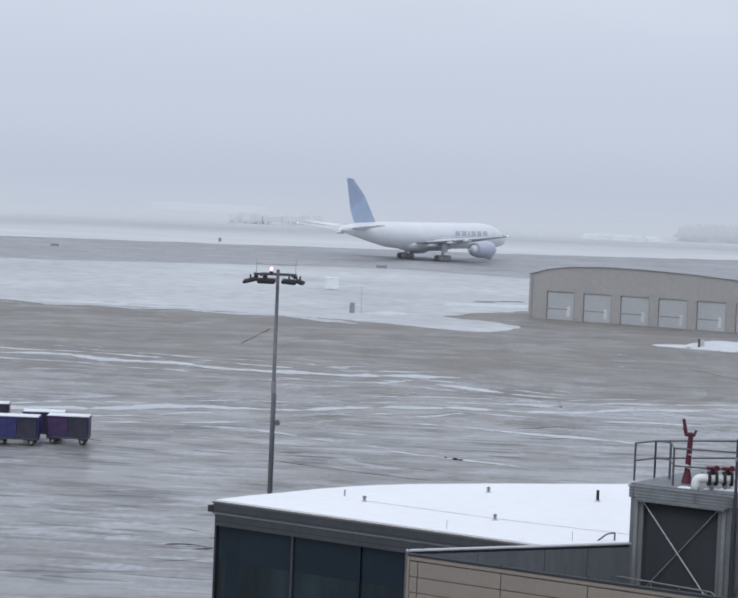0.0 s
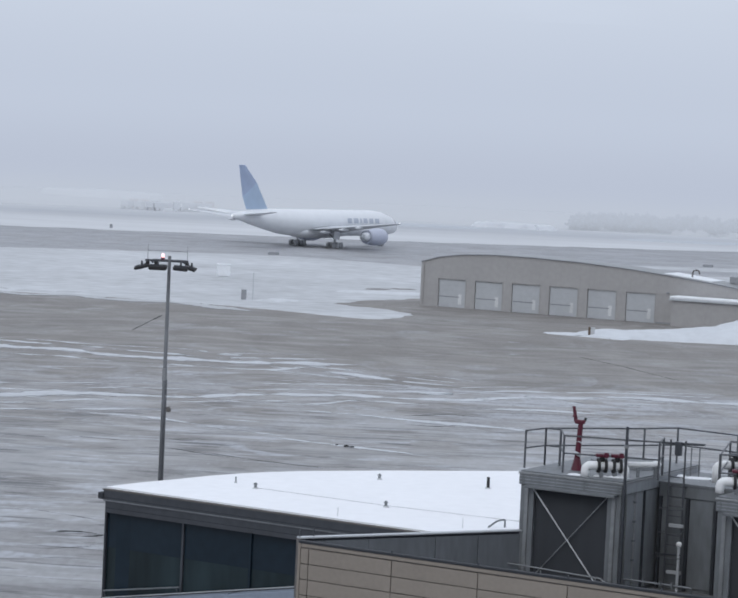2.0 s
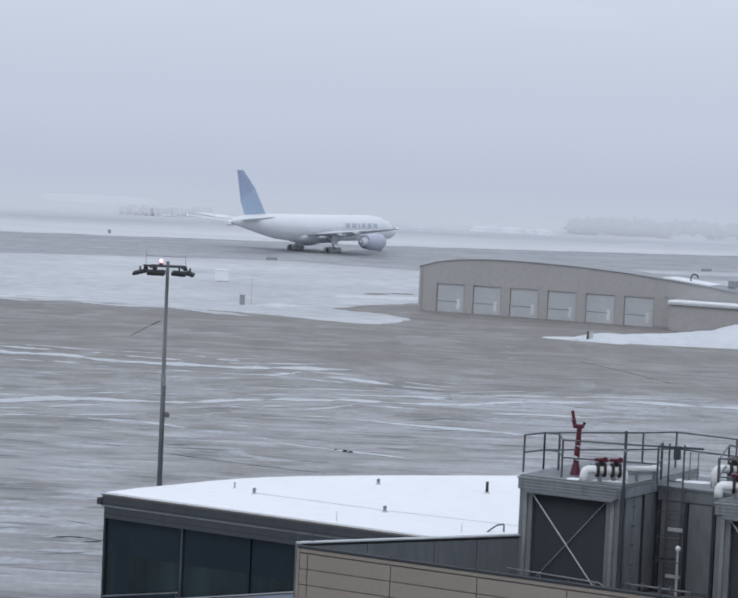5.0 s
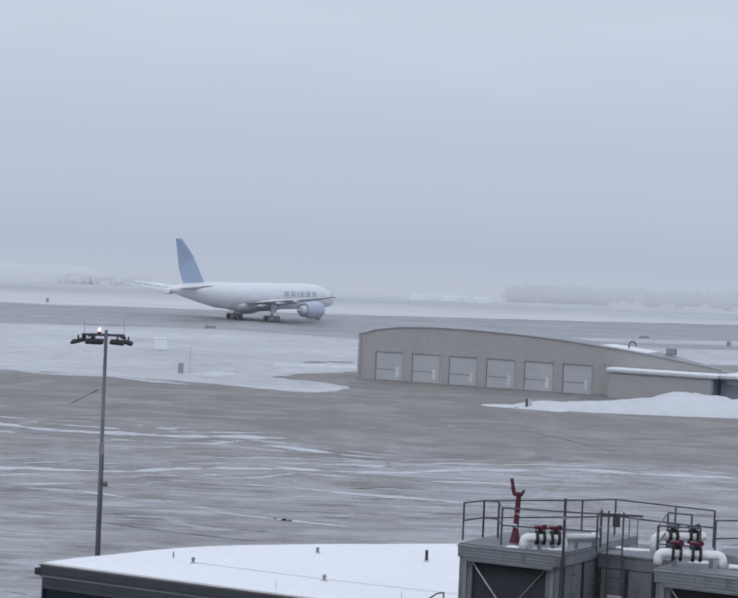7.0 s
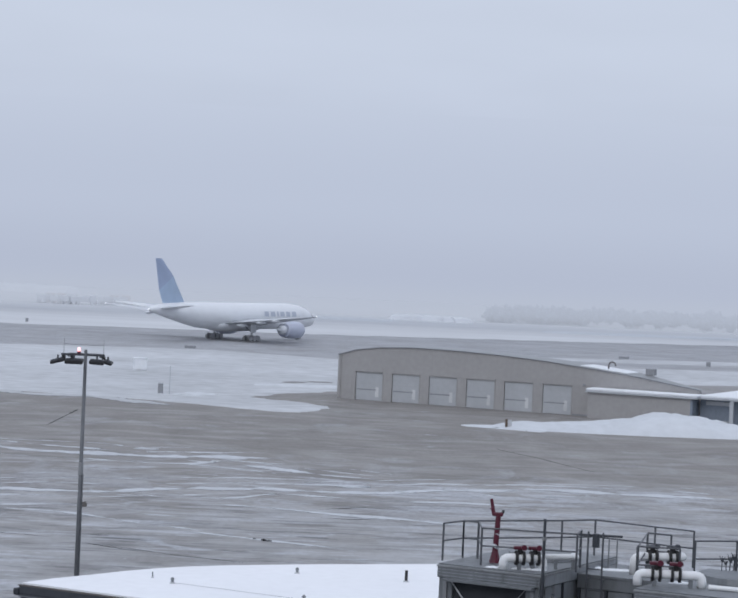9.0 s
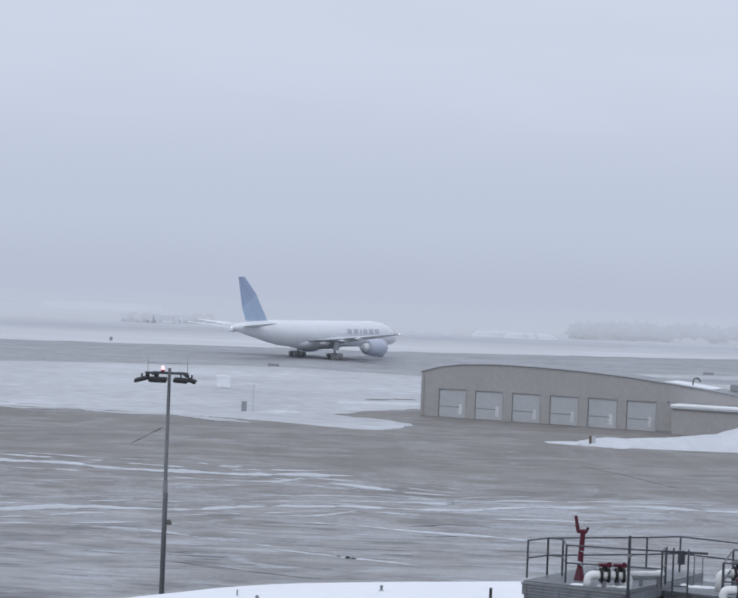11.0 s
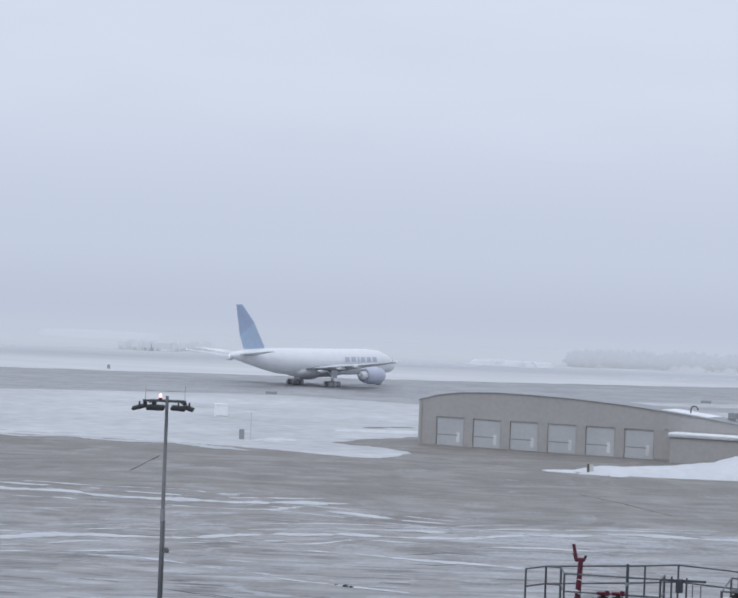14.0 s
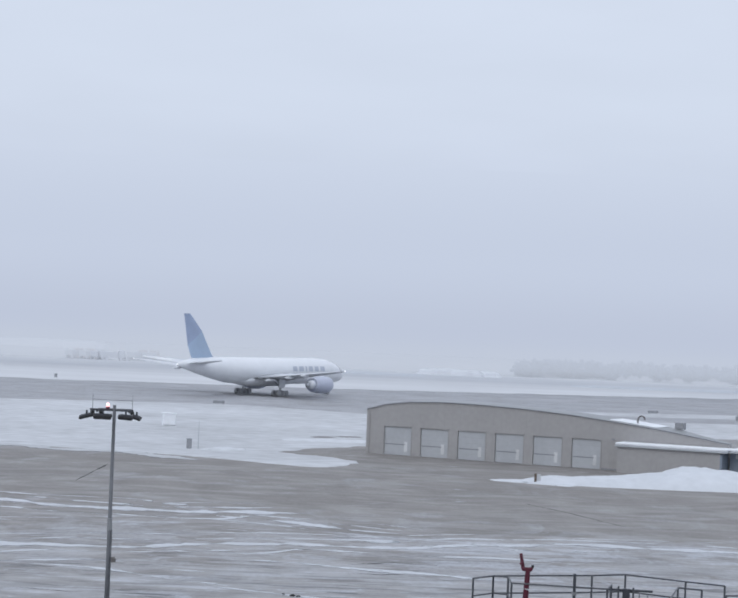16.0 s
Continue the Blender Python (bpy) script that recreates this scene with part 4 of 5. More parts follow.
def cooling_unit(u0, v0, deep, label, lift=0.0):
    """Boxy cooling tower with a dark louvred front behind cross bracing."""
    root = thing("cooling_tower", UM @ Matrix.Translation((u0, v0, lift)), label, "cooling tower", "cooling towers")
    W = 3.13
    if lift:
        part("base_frame", cbox(0.05, W - 0.1, 0.05, deep - 0.1, LOW - lift, LOW - 0.002), M_FASCIA, root)
    for x in (0.0, W - 0.42):
        part("corner_column", cbox(x, x + 0.42, 0.0, 0.30, LOW, 11.80, 0.02), M_UNIT, root)
        part("column_flange", cbox(x + 0.15, x + 0.27, -0.05, -0.002, LOW, 11.7, 0.01), M_STEEL, root)
    part("fascia", cbox(-0.04, W + 0.04, -0.06, 0.24, 11.802, 12.10, 0.02), M_UNIT, root)
    part("fascia_lip", cbox(0.25, W - 0.1, -0.30, -0.062, 11.74, 11.82, 0.01), M_UNIT, root, "sloping drip edge")
    for z in (11.86, 11.95, 12.04):
        part("fascia_bead", cbox(0.0, W, -0.075, -0.062, z, z + 0.018), M_UNITLIT, root)
    for x in (0.08, 1.1, 2.0, W - 0.1):
        part("fascia_clip", cbox(x, x + 0.04, -0.088, -0.077, 11.83, 12.09), M_UNIT, root)
    for k in range(5):
        part("conduit_clip", cbox(W - 0.02, W + 0.06, 0.9, 0.98, LOW + 0.4 + 0.55 * k, LOW + 0.46 + 0.55 * k), M_UNIT, root)
    part("conduit", rod(bmesh.new(), (W + 0.03, 0.94, LOW), (W + 0.03, 0.94, 11.8), 0.022, seg=8), M_STEEL, root)
    part("top_trim", cbox(-0.06, W + 0.06, -0.08, deep, 12.102, 12.16, 0.01), M_STEEL, root)
    part("louvre_back", cbox(0.42, W - 0.42, 0.20, 0.29, LOW, 11.80), M_LOUVRE, root)
    slat = None
    for k in range(44):
        z = LOW + 0.06 + k * 0.0625
        if slat is None:
            slat = part("louvre_slat", cbox(0.43, W - 0.43, -0.05, 0.05, -0.006, 0.006), M_LOUVRE, root)
            slat.matrix_basis = Matrix.Translation((0, 0.15, z)) @ Matrix.Rotation(radians(80), 4, "X")
        else:
            shared("louvre_slat", slat, Matrix.Translation((0, 0.15, z)) @ Matrix.Rotation(radians(80), 4, "X"), root)
    part("brace", rod(bmesh.new(), (0.40, -0.02, 11.72), (W - 0.45, -0.02, 9.0), 0.020, seg=8), M_COPING, root, "pale diagonal brace")
    part("brace", rod(bmesh.new(), (W - 0.42, 0.03, 11.72), (0.42, 0.03, 9.1), 0.016, seg=8), M_STEEL, root)
    part("body", cbox(0.02, W - 0.06, 0.32, deep - 0.05, LOW, 12.10), M_UNIT, root)
    for i in range(4):
        y0 = 0.36 + i * (deep - 0.5) / 4
        part("side_panel", cbox(W - 0.058, W - 0.02, y0 + 0.04, y0 + (deep - 0.5) / 4 - 0.04, LOW + 0.1, 11.78, 0.01), M_UNITLIT, root)
        part("side_rib", cbox(W - 0.058, W + 0.03, y0 - 0.03, y0 + 0.03, LOW, 11.8), M_LOUVRE if i % 2 else M_STEEL, root)
    part("platform", cbox(-0.02, W + 0.02, 0.0, deep - 0.02, 12.162, 12.20), M_UNIT, root)
    part("side_fascia", cbox(W - 0.05, W + 0.05, 0.26, deep, 11.81, 12.10, 0.015), M_UNITLIT, root)
    bm = bmesh.new()
    bmesh.ops.create_cone(bm, cap_ends=True, segments=28, radius1=1.05, radius2=1.0, depth=0.16, matrix=Matrix.Translation((W / 2 + 0.1, deep * 0.62, 12.285)))
    part("fan_ring", bm, M_UNIT, root)
    return root


cooling_unit(0.0, 0.0, 5.6, "grey steel rooftop cooling tower with dark louvred front and railing")
cooling_unit(6.67, -1.67, 5.6, "grey steel rooftop cooling tower with white pipework on top", 0.15)
root = thing("connecting_duct", UM, "grey panelled steel housing between the cooling towers", "duct")
part("body", cbox(3.17, 6.64, 2.6, 5.4, LOW, 11.58), M_UNIT, root)
part("fascia", cbox(3.19, 6.62, 2.54, 5.4, 11.582, 11.93, 0.015), M_UNIT, root)
part("platform", cbox(3.19, 6.62, 2.50, 5.4, 11.932, 12.0), M_UNIT, root)
for i in range(4):
    x0 = 3.25 + i * 0.85
    part("panel", cbox(x0 + 0.05, x0 + 0.78, 2.555, 2.598, LOW + 0.1, 11.54, 0.01), M_UNIT, root)
    part("joint_rib", cbox(x0 - 0.04, x0 + 0.04, 2.50, 2.598, LOW, 11.57), M_LOUVRE, root)


def guard_rail(name, pts, label, z=12.2, h=1.07, r=0.024):
    root = thing(name, pose(0, 0, z), label, "railing", "guard rails")
    for x, y in pts:
        part("post", rod(bmesh.new(), (x, y, -0.02), (x, y, h), r * 1.25, seg=8), M_RAIL, root)
    for (a, b), (c, d) in zip(pts, pts[1:]):
        for k in (h - 0.01, h * 0.52):
            part("rail", rod(bmesh.new(), (a, b, k), (c, d, k), r, seg=8), M_RAIL, root)
    return root


guard_rail("guard_rail", [(3.0, 70.3), (3.62, 71.2), (4.06, 71.35), (6.6, 72.45), (7.65, 73.07), (9.29, 71.82), (10.34, 71.13)], "galvanised pipe guard rail round the roof platform")
guard_rail("guard_rail", [(3.62, 71.2), (4.05, 71.0), (4.06, 69.5), (6.73, 69.0), (6.95, 70.1)], "galvanised pipe guard rail on the cooling tower")
guard_rail("guard_rail", [(8.19, 66.75), (8.86, 70.13), (9.5, 69.8)], "galvanised pipe guard rail on the cooling tower")
guard_rail("guard_rail", [(10.02, 68.6), (11.26, 69.0), (13.2, 68.0)], "galvanised pipe guard rail behind the towers")
guard_rail("guard_rail", [(8.17, 66.73), (9.31, 66.54)], "galvanised pipe guard rail along the tower's front edge")
root = thing("stand_pipe", pose(5.72, 68.05, 0), "tall grey steel post at the tower's corner", "post")
part("pole", rod(bmesh.new(), (0, 0, LOW), (0, 0, 13.76), 0.05, 0.042), M_FASCIA, root)
part("clamp", rod(bmesh.new(), (0, 0, 13.15), (0, 0, 13.25), 0.065), M_STEEL, root)


def davit(x, y):
    root = thing("davit_post", pose(x, y, 12.2), "dark red painted lifting davit post with hooked head", "davit")
    part("foot", rod(bmesh.new(), (0, 0, 0), (0, 0, 0.34), 0.17, 0.09, 12), M_RED, root)
    part("pole", rod(bmesh.new(), (0, 0, 0.34), (0.05, 0, 1.36), 0.086, 0.074, 12), M_RED, root)
    part("head", cbox(-0.13, 0.18, -0.07, 0.07, 1.34, 1.46, 0.03), M_RED, root)
    part("shackle", rod(bmesh.new(), (-0.16, -0.03, 1.52), (-0.10, -0.03, 1.60), 0.06, 0.05, 10), M_RED, root)
    part("tie", rod(bmesh.new(), (0.02, -0.01, 0.80), (0.03, 0.0, 0.83), 0.082, 0.08, 12), M_COPING, root)
    part("hook_arm", pipe(bmesh.new(), [(0.14, 0, 1.40), (0.18, 0, 1.47), (0.19, 0, 1.52)], 0.04), M_BLACK, root)
    part("hook_arm", rod(bmesh.new(), (-0.09, 0, 1.42), (-0.17, 0, 1.84), 0.06, 0.045), M_RED, root)
    part("strap", rod(bmesh.new(), (-0.02, -0.02, 0.42), (0.02, 0.0, 0.5), 0.115, 0.11, 12), M_COPING, root)


davit(4.5, 70.2)


def pipework(pts, valves, m, label, hz=0.32, wheel=None):
    """White insulated pipe with black flanges and red-handled valves."""
    root = thing("pipework", m, label, "pipe", "pipework")
    part("pipe", pipe(bmesh.new(), pts, 0.125, 14), M_WHITEPIPE, root, smooth=True)
    for x in valves:
        for s in (-0.10, 0.10):
            part("flange", rod(bmesh.new(), (x + s - 0.04, 0, hz), (x + s + 0.04, 0, hz), 0.205, seg=16), M_BLACK, root)
        v = part("valve", rod(bmesh.new(), (x, 0, hz + 0.08), (x, 0, hz + 0.26), 0.07), M_BLACK, root)
        part("actuator", cbox(x - 0.19, x + 0.19, -0.09, 0.09, hz + 0.24, hz + 0.34, 0.03), wheel or M_RED, v, "actuator with hand wheel")
        part("hand_wheel", rod(bmesh.new(), (x + 0.09, -0.16, hz + 0.31), (x + 0.09, -0.10, hz + 0.31), 0.08, seg=14), wheel or M_RED, v)
    for x in (pts[0][0] + 0.45, pts[-1][0] - 0.3):
        part("support", cbox(x - 0.05, x + 0.05, -0.1, 0.1, 0, hz - 0.12), M_UNIT, root)
    return root


pipework([(0, 0, 0.0), (0, 0, 0.32), (1.14, 0, 0.32), (1.14, -0.02, 0.0)], (0.47, 0.90), pose(4.66, 68.9, 12.2, 0, 0, 6), "white insulated pipe with red valves on the platform")
pipework([(0, 0, 0.0), (0, 0, 0.32), (1.72, 0, 0.32), (1.72, 0, 0.0)], (0.49, 1.02), pose(8.07, 65.6, 12.35, 0, 0, -3), "white bent pipe with red valves on the platform")
pipework([(0.05, 0, 0.0), (0.05, 0, 0.52), (1.5, 0, 0.52), (1.5, 0.4, 0.52)], (0.58, 1.18), pose(8.35, 69.3, 12.15, 0, 0, 8), "white insulated pipe with dark valves behind the railing", 0.52, M_FASCIA)
root = thing("branch_pipe", pose(5.85, 69.35, 12.2, 0, 0, 6), "thin white insulated pipe on a stand", "pipe")
part("pipe", pipe(bmesh.new(), [(0, 0, 0.34), (0.95, 0, 0.36), (0.95, 0.5, 0.36)], 0.085, 12), M_WHITEPIPE, root, smooth=True)
part("stand", cbox(0.3, 0.38, -0.06, 0.06, 0.0, 0.27), M_UNIT, root)
part("stand", cbox(0.80, 0.88, -0.06, 0.06, 0.0, 0.28), M_UNIT, root)
root = thing("drain_pipe", pose(9.95, 65.3, 12.35), "white pipe lying on the platform", "pipe")
part("pipe", pipe(bmesh.new(), [(0, 0, 0.06), (1.2, -0.5, 0.06), (3.2, -0.9, 0.06)], 0.07), M_WHITEPIPE, root)


def ladder():
    root = thing("ladder", UM @ Matrix.Translation((3.55, 2.35, 0)), "steel access ladder with safety gate on the tower", "ladder")
    for x in (0.0, 0.46):
        part("stile", rod(bmesh.new(), (x, 0, LOW), (x, 0, 13.25), 0.028), M_RAIL, root)
        part("stay", rod(bmesh.new(), (x, 0, 11.9), (x, 0.4, 11.9), 0.02), M_STEEL, root)
    for k in range(12):
        part("rung", rod(bmesh.new(), (0, 0, LOW + 0.2 + 0.28 * k), (0.46, 0, LOW + 0.2 + 0.28 * k), 0.015, seg=6), M_RAIL, root)
    part("junction_box", cbox(0.13, 0.31, -0.02, 0.14, 12.80, 13.2, 0.02), M_FASCIA, root, "dark box at the ladder's head")
    part("gate_arm", rod(bmesh.new(), (-0.35, 0.1, 13.12), (0.95, 0.25, 13.16), 0.035), M_FASCIA, root)
    for x in (-0.3, 0.6, 0.85):
        part("drop_rod", rod(bmesh.new(), (x, 0.12, 12.25), (x, 0.12, 13.1), 0.02, seg=6), M_STEEL, root)
    for z in (9.4, 10.75):
        part("bracket", cbox(0.1, 0.55, -0.1, -0.03, z, z + 0.1, 0.01), M_COPING, root, "pale bracket")
    for z in (9.9, 10.6, 11.3):
        pts = [(0.0, 0, z), (-0.12, -0.3, z), (0.23, -0.55, z), (0.58, -0.3, z), (0.46, 0, z)]
        part("cage_hoop", pipe(bmesh.new(), pts, 0.014, 6), M_RAIL, root)


ladder()
root = thing("vent_stack", UM @ Matrix.Translation((4.07, 2.1, 0)), "thin pale vent stack with white rounded cap", "vent")
part("stack", rod(bmesh.new(), (0, 0, LOW), (0, 0, 10.28), 0.045), M_COPING, root)
bm = bmesh.new()
bmesh.ops.create_uvsphere(bm, u_segments=12, v_segments=8, radius=0.085, matrix=Matrix.Translation((0, 0, 10.3)))
part("cap", bm, M_WHITEPIPE, root, smooth=True)
part("arm", rod(bmesh.new(), (-0.75, 0.05, 9.95), (0.05, 0, 10.0), 0.03), M_FASCIA, root)
root = thing("low_rail", UM @ Matrix.Translation((0, -0.3, 0)), "low grey pipe rail along the tower's foot", "railing")
part("rail", pipe(bmesh.new(), [(-1.0, 0, 9.56), (2.75, 0, 9.46), (3.0, 0, 9.30)], 0.022), M_STEEL, root)
for x in (-0.4, 0.9, 2.6):
    part("post", rod(bmesh.new(), (x, 0, LOW), (x, 0, 9.47), 0.02), M_STEEL, root)

root = thing("base_pipework", UM @ Matrix.Translation((3.2, 0.35, 0)), "small grey pipes with valves at the tower's foot", "pipe")
part("pipe", pipe(bmesh.new(), [(0.0, 0, LOW), (0.0, 0, 9.42), (1.9, 0.3, 9.36), (1.9, 0.3, LOW)], 0.032), M_UNIT, root)
part("pipe", pipe(bmesh.new(), [(0.35, -0.1, LOW), (0.35, -0.1, 9.25), (1.5, 0.1, 9.2), (1.5, 0.1, LOW)], 0.028), M_FASCIA, root)
for x in (0.55, 1.05, 1.4):
    part("valve", rod(bmesh.new(), (x, 0.1, 9.3), (x, 0.1, 9.48), 0.03, 0.045), M_UNIT, root)


# ---- the airliner ----
def airliner():
    """Twin-engined wide-body; x ahead, y to its left."""
    root = thing("airliner", pose(-25.4, 538.75, 0.03, 0, 0, 55.1) @ Matrix.Diagonal((0.939, 0.939, 0.939, 1)), "white twin-engined airliner with blue tail on the taxiway", "airplane")
    st = ((31.8, 4.6, 0.15), (31.2, 4.65, 0.9), (29.8, 4.85, 1.7), (27.5, 5.2, 2.4), (24.5, 5.5, 2.9), (20.5, 5.65, 3.1), (0, 5.65, 3.1), (-9, 5.65, 3.1), (-14, 5.85, 2.92), (-19, 6.3, 2.45), (-24, 6.75, 1.8), (-28, 7.0, 1.12), (-30.4, 7.05, 0.6), (-31.1, 7.05, 0.3))

    def tube(x):
        for (a, za, ra), (b, zb, rb) in zip(st, st[1:]):
            if b <= x <= a:
                k = (a - x) / (a - b)
                return za + (zb - za) * k, ra + (rb - ra) * k
        return st[-1][1:]

    def ring(x, z, r, n=36):
        return [(x, r * math.cos(2 * math.pi * j / n), z + r * math.sin(2 * math.pi * j / n)) for j in range(n)]

    part("fuselage", loft(bmesh.new(), [ring(*s) for s in st]), M_PLANE, root, smooth=True)

    def skin(name, x0, x1, a0, a1, material, lift, steps=10, nx=1, label=""):
        """A painted field wrapped on the fuselage, angles from its right side upward."""
        bm = bmesh.new()
        rows = []
        for i in range(nx + 1):
            x = x0 + (x1 - x0) * i / nx
            z, r = tube(x)
            rows.append([bm.verts.new((x, -(r + lift) * math.cos(radians(a0 + (a1 - a0) * j / steps)), z + (r + lift) * math.sin(radians(a0 + (a1 - a0) * j / steps)))) for j in range(steps + 1)])
        for A, B in zip(rows, rows[1:]):
            for j in range(steps):
                bm.faces.new((A[j], A[j + 1], B[j + 1], B[j]))
        return part(name, bm, material, root, label, smooth=True)

    skin("belly", 27, -29, -152, -28, M_BELLY, 0.012, 20, 30, "pale grey underside")
    # name on the flank: plain blocks
    for i, w in enumerate((1.5, 1.6, 0.5, 1.4, 1.4, 1.5)):
        x = 8.0 + 1.15 * sum((1.5, 1.6, 0.5, 1.4, 1.4, 1.5)[:i]) + 0.72 * i
        skin("name_block", x, x + 1.15 * w, 1, 23, M_NAME, 0.02, 4)
    skin("cabin_windows", 25.5, -20.5, 0.5, 3.5, M_BELLY, 0.016, 1, 24, "row of small cabin windows")
    skin("cockpit_window", 30.2, 28.9, 20, 62, M_GLASS, 0.02, 4, 2)
    skin("cockpit_window", 30.2, 28.9, 118, 160, M_GLASS, 0.02, 4, 2)
    for x in (23.0, 13.0, -3.5, -17.5):
        skin("cabin_door", x, x + 1.1, -12, 22, M_BELLY, 0.010, 4)

    def foil(le, te, y, z, thick, n=9):
        pts = []
        for k in range(n):
            s = k / (n - 1)
            pts.append((le + (te - le) * s, y, z + thick * 2.6 * math.sqrt(s) * (1 - s) * 0.62))
        for k in range(n - 2, 0, -1):
            s = k / (n - 1)
            pts.append((le + (te - le) * s, y, z - thick * 2.6 * math.sqrt(s) * (1 - s) * 0.38))
        return pts

    for s in (-1, 1):
        secs = ((9.5, -6.5, 2.4, 4.0, 1.7), (4.6, -7.0, 9.6, 4.75, 1.15), (-2.4, -8.6, 21, 5.9, 0.65), (-6.6, -10.0, 28.6, 6.75, 0.32), (-9.0, -10.4, 30.9, 7.0, 0.12))
        wing = part("wing", loft(bmesh.new(), [foil(a, b, s * y, z, t) for a, b, y, z, t in secs]), M_WING, root, smooth=True)
        for y, x0, ln, z in ((7.4, -4.0, 4.5, 4.05), (13.6, -5.4, 4.0, 4.95), (18.8, -6.8, 3.4, 5.65)):
            bm = bmesh.new()
            loft(bm, [[(x0 - ln * k, s * y + 0.22 * q * math.cos(a), z - 0.25 + 0.34 * q * math.sin(a)) for a in (2 * math.pi * j / 10 for j in range(10))] for k, q in ((0, 0.1), (0.2, 0.8), (0.6, 1.0), (1.0, 0.15))])
            part("flap_fairing", bm, M_BELLY, wing)
        part("wing_tip", loft(bmesh.new(), [foil(-6.55, -10.05, s * 28.65, 6.77, 0.36), foil(-9.02, -10.42, s * 30.92, 7.02, 0.14)]), M_WING, wing)
        # engine
        ey, ez = s * 9.75, 2.85

        def hoop(x, r, n=28):
            return [(x, ey + r * math.cos(2 * math.pi * j / n), ez + r * math.sin(2 * math.pi * j / n)) for j in range(n)]

        eng = part("engine", loft(bmesh.new(), [hoop(12.6, 1.55), hoop(12.95, 1.72), hoop(12.6, 1.88), hoop(11.2, 2.02), hoop(9.0, 2.0), hoop(7.0, 1.72), hoop(6.6, 1.62), hoop(6.9, 1.45)], False), M_ENGINE, root, "blue engine nacelle", smooth=True)
        part("core_nozzle", loft(bmesh.new(), [hoop(7.6, 1.15), hoop(6.0, 1.0), hoop(5.0, 0.72)]), M_BELLY, eng, smooth=True)
        part("exhaust_cone", loft(bmesh.new(), [hoop(5.2, 0.5), hoop(4.1, 0.08)]), M_BELLY, eng, smooth=True)
        part("fan", loft(bmesh.new(), [hoop(11.9, 1.56), hoop(11.8, 1.56)]), M_BLACK, eng)
        part("spinner", loft(bmesh.new(), [hoop(12.0, 0.5), hoop(12.6, 0.06)]), M_METAL, eng)
        part("bypass_ring", loft(bmesh.new(), [hoop(7.0, 1.5), hoop(6.8, 1.52)]), M_ENGINE, eng)
        part("pylon", cbox(3.2, 11.0, ey - 0.22, ey + 0.22, 4.3, 5.05, 0.1), M_BELLY, root)
        # tailplane
        part("tailplane", loft(bmesh.new(), [foil(-22.6, -28.9, s * 1.2, 7.3, 0.75), foil(-28.4, -31.0, s * 10.75, 8.35, 0.30)]), M_PLANE, root, smooth=True)
        # main gear
        gy = s * 5.5
        leg = part("main_gear", rod(bmesh.new(), (0, gy, 0.95), (0.2, gy, 4.3), 0.26, 0.30, 12), M_METAL, root)
        part("side_stay", rod(bmesh.new(), (0, gy, 2.0), (-0.2, gy - s * 2.3, 3.8), 0.12), M_METAL, leg)
        part("gear_door", cbox(-1.1, 1.1, gy + s * 0.5, gy + s * 0.58, 2.0, 4.1, 0.03), M_PLANE, leg)
        part("bogie_beam", cbox(-1.7, 1.7, gy - 0.16, gy + 0.16, 0.55, 0.85, 0.05), M_METAL, leg)
        for x in (-1.46, 0.0, 1.46):
            for q in (-0.72, 0.72):
                tyre = part("wheel", rod(bmesh.new(), (x, gy + q - 0.26, 0.68), (x, gy + q + 0.26, 0.68), 0.68, seg=20), M_TYRE, root)
                part("rim", rod(bmesh.new(), (x, gy + q - 0.27, 0.68), (x, gy + q + 0.27, 0.68), 0.34, seg=14), M_METAL, tyre)
    part("wing_box", loft(bmesh.new(), [[(x, 2.9 * k * math.cos(a), 3.6 + 1.5 * k * math.sin(a)) for a in (2 * math.pi * j / 24 for j in range(24))] for x, k in ((11.5, 0.3), (9, 0.8), (5, 1.06), (-4, 1.08), (-8, 0.9), (-11.5, 0.3))]), M_BELLY, root, smooth=True)
    # fin: dark blue above, light blue below
    for nm, z0, z1, mt in (("fin", 8.5, 13.2, M_SKYBLUE), ("fin_top", 13.2, 18.5, M_BLUE)):
        bm = bmesh.new()
        rows = []
        for z in (z0, z1):
            k = (z - 8.4) / 10.1
            le, te, w = -18.3 + k * -9.0, -26.3 - k * 3.2, 0.42 * (1 - 0.6 * k)
            lean = 3.6 if z == 13.2 else 0.0
            rows.append([(x, q, z + lean * (0.5 - (le - x) / (le - te))) for x, q in ((le - (0.5 if lean else 0), 0), (le - 0.6, w * 0.7), (le * 0.6 + te * 0.4, w), (te, 0.03), (te, -0.03), (le * 0.6 + te * 0.4, -w), (le - 0.6, -w * 0.7))])
        loft(bm, rows)
        part(nm, bm, mt, root)
    for nm, x, y, z in (("tail_light", -31.25, 0, 7.05), ("wing_light", -9.9, 31.0, 7.05), ("wing_light", -9.9, -31.0, 7.05)):
        bm = bmesh.new()
        bmesh.ops.create_uvsphere(bm, u_segments=10, v_segments=6, radius=0.13, matrix=Matrix.Translation((x, y, z)))
        part(nm, bm, M_NAVLIGHT, root, "lit white navigation lamp", smooth=True)
    leg = part("nose_gear", rod(bmesh.new(), (25.9, 0, 0.7), (25.9, 0, 3.4), 0.16, 0.2), M_METAL, root)
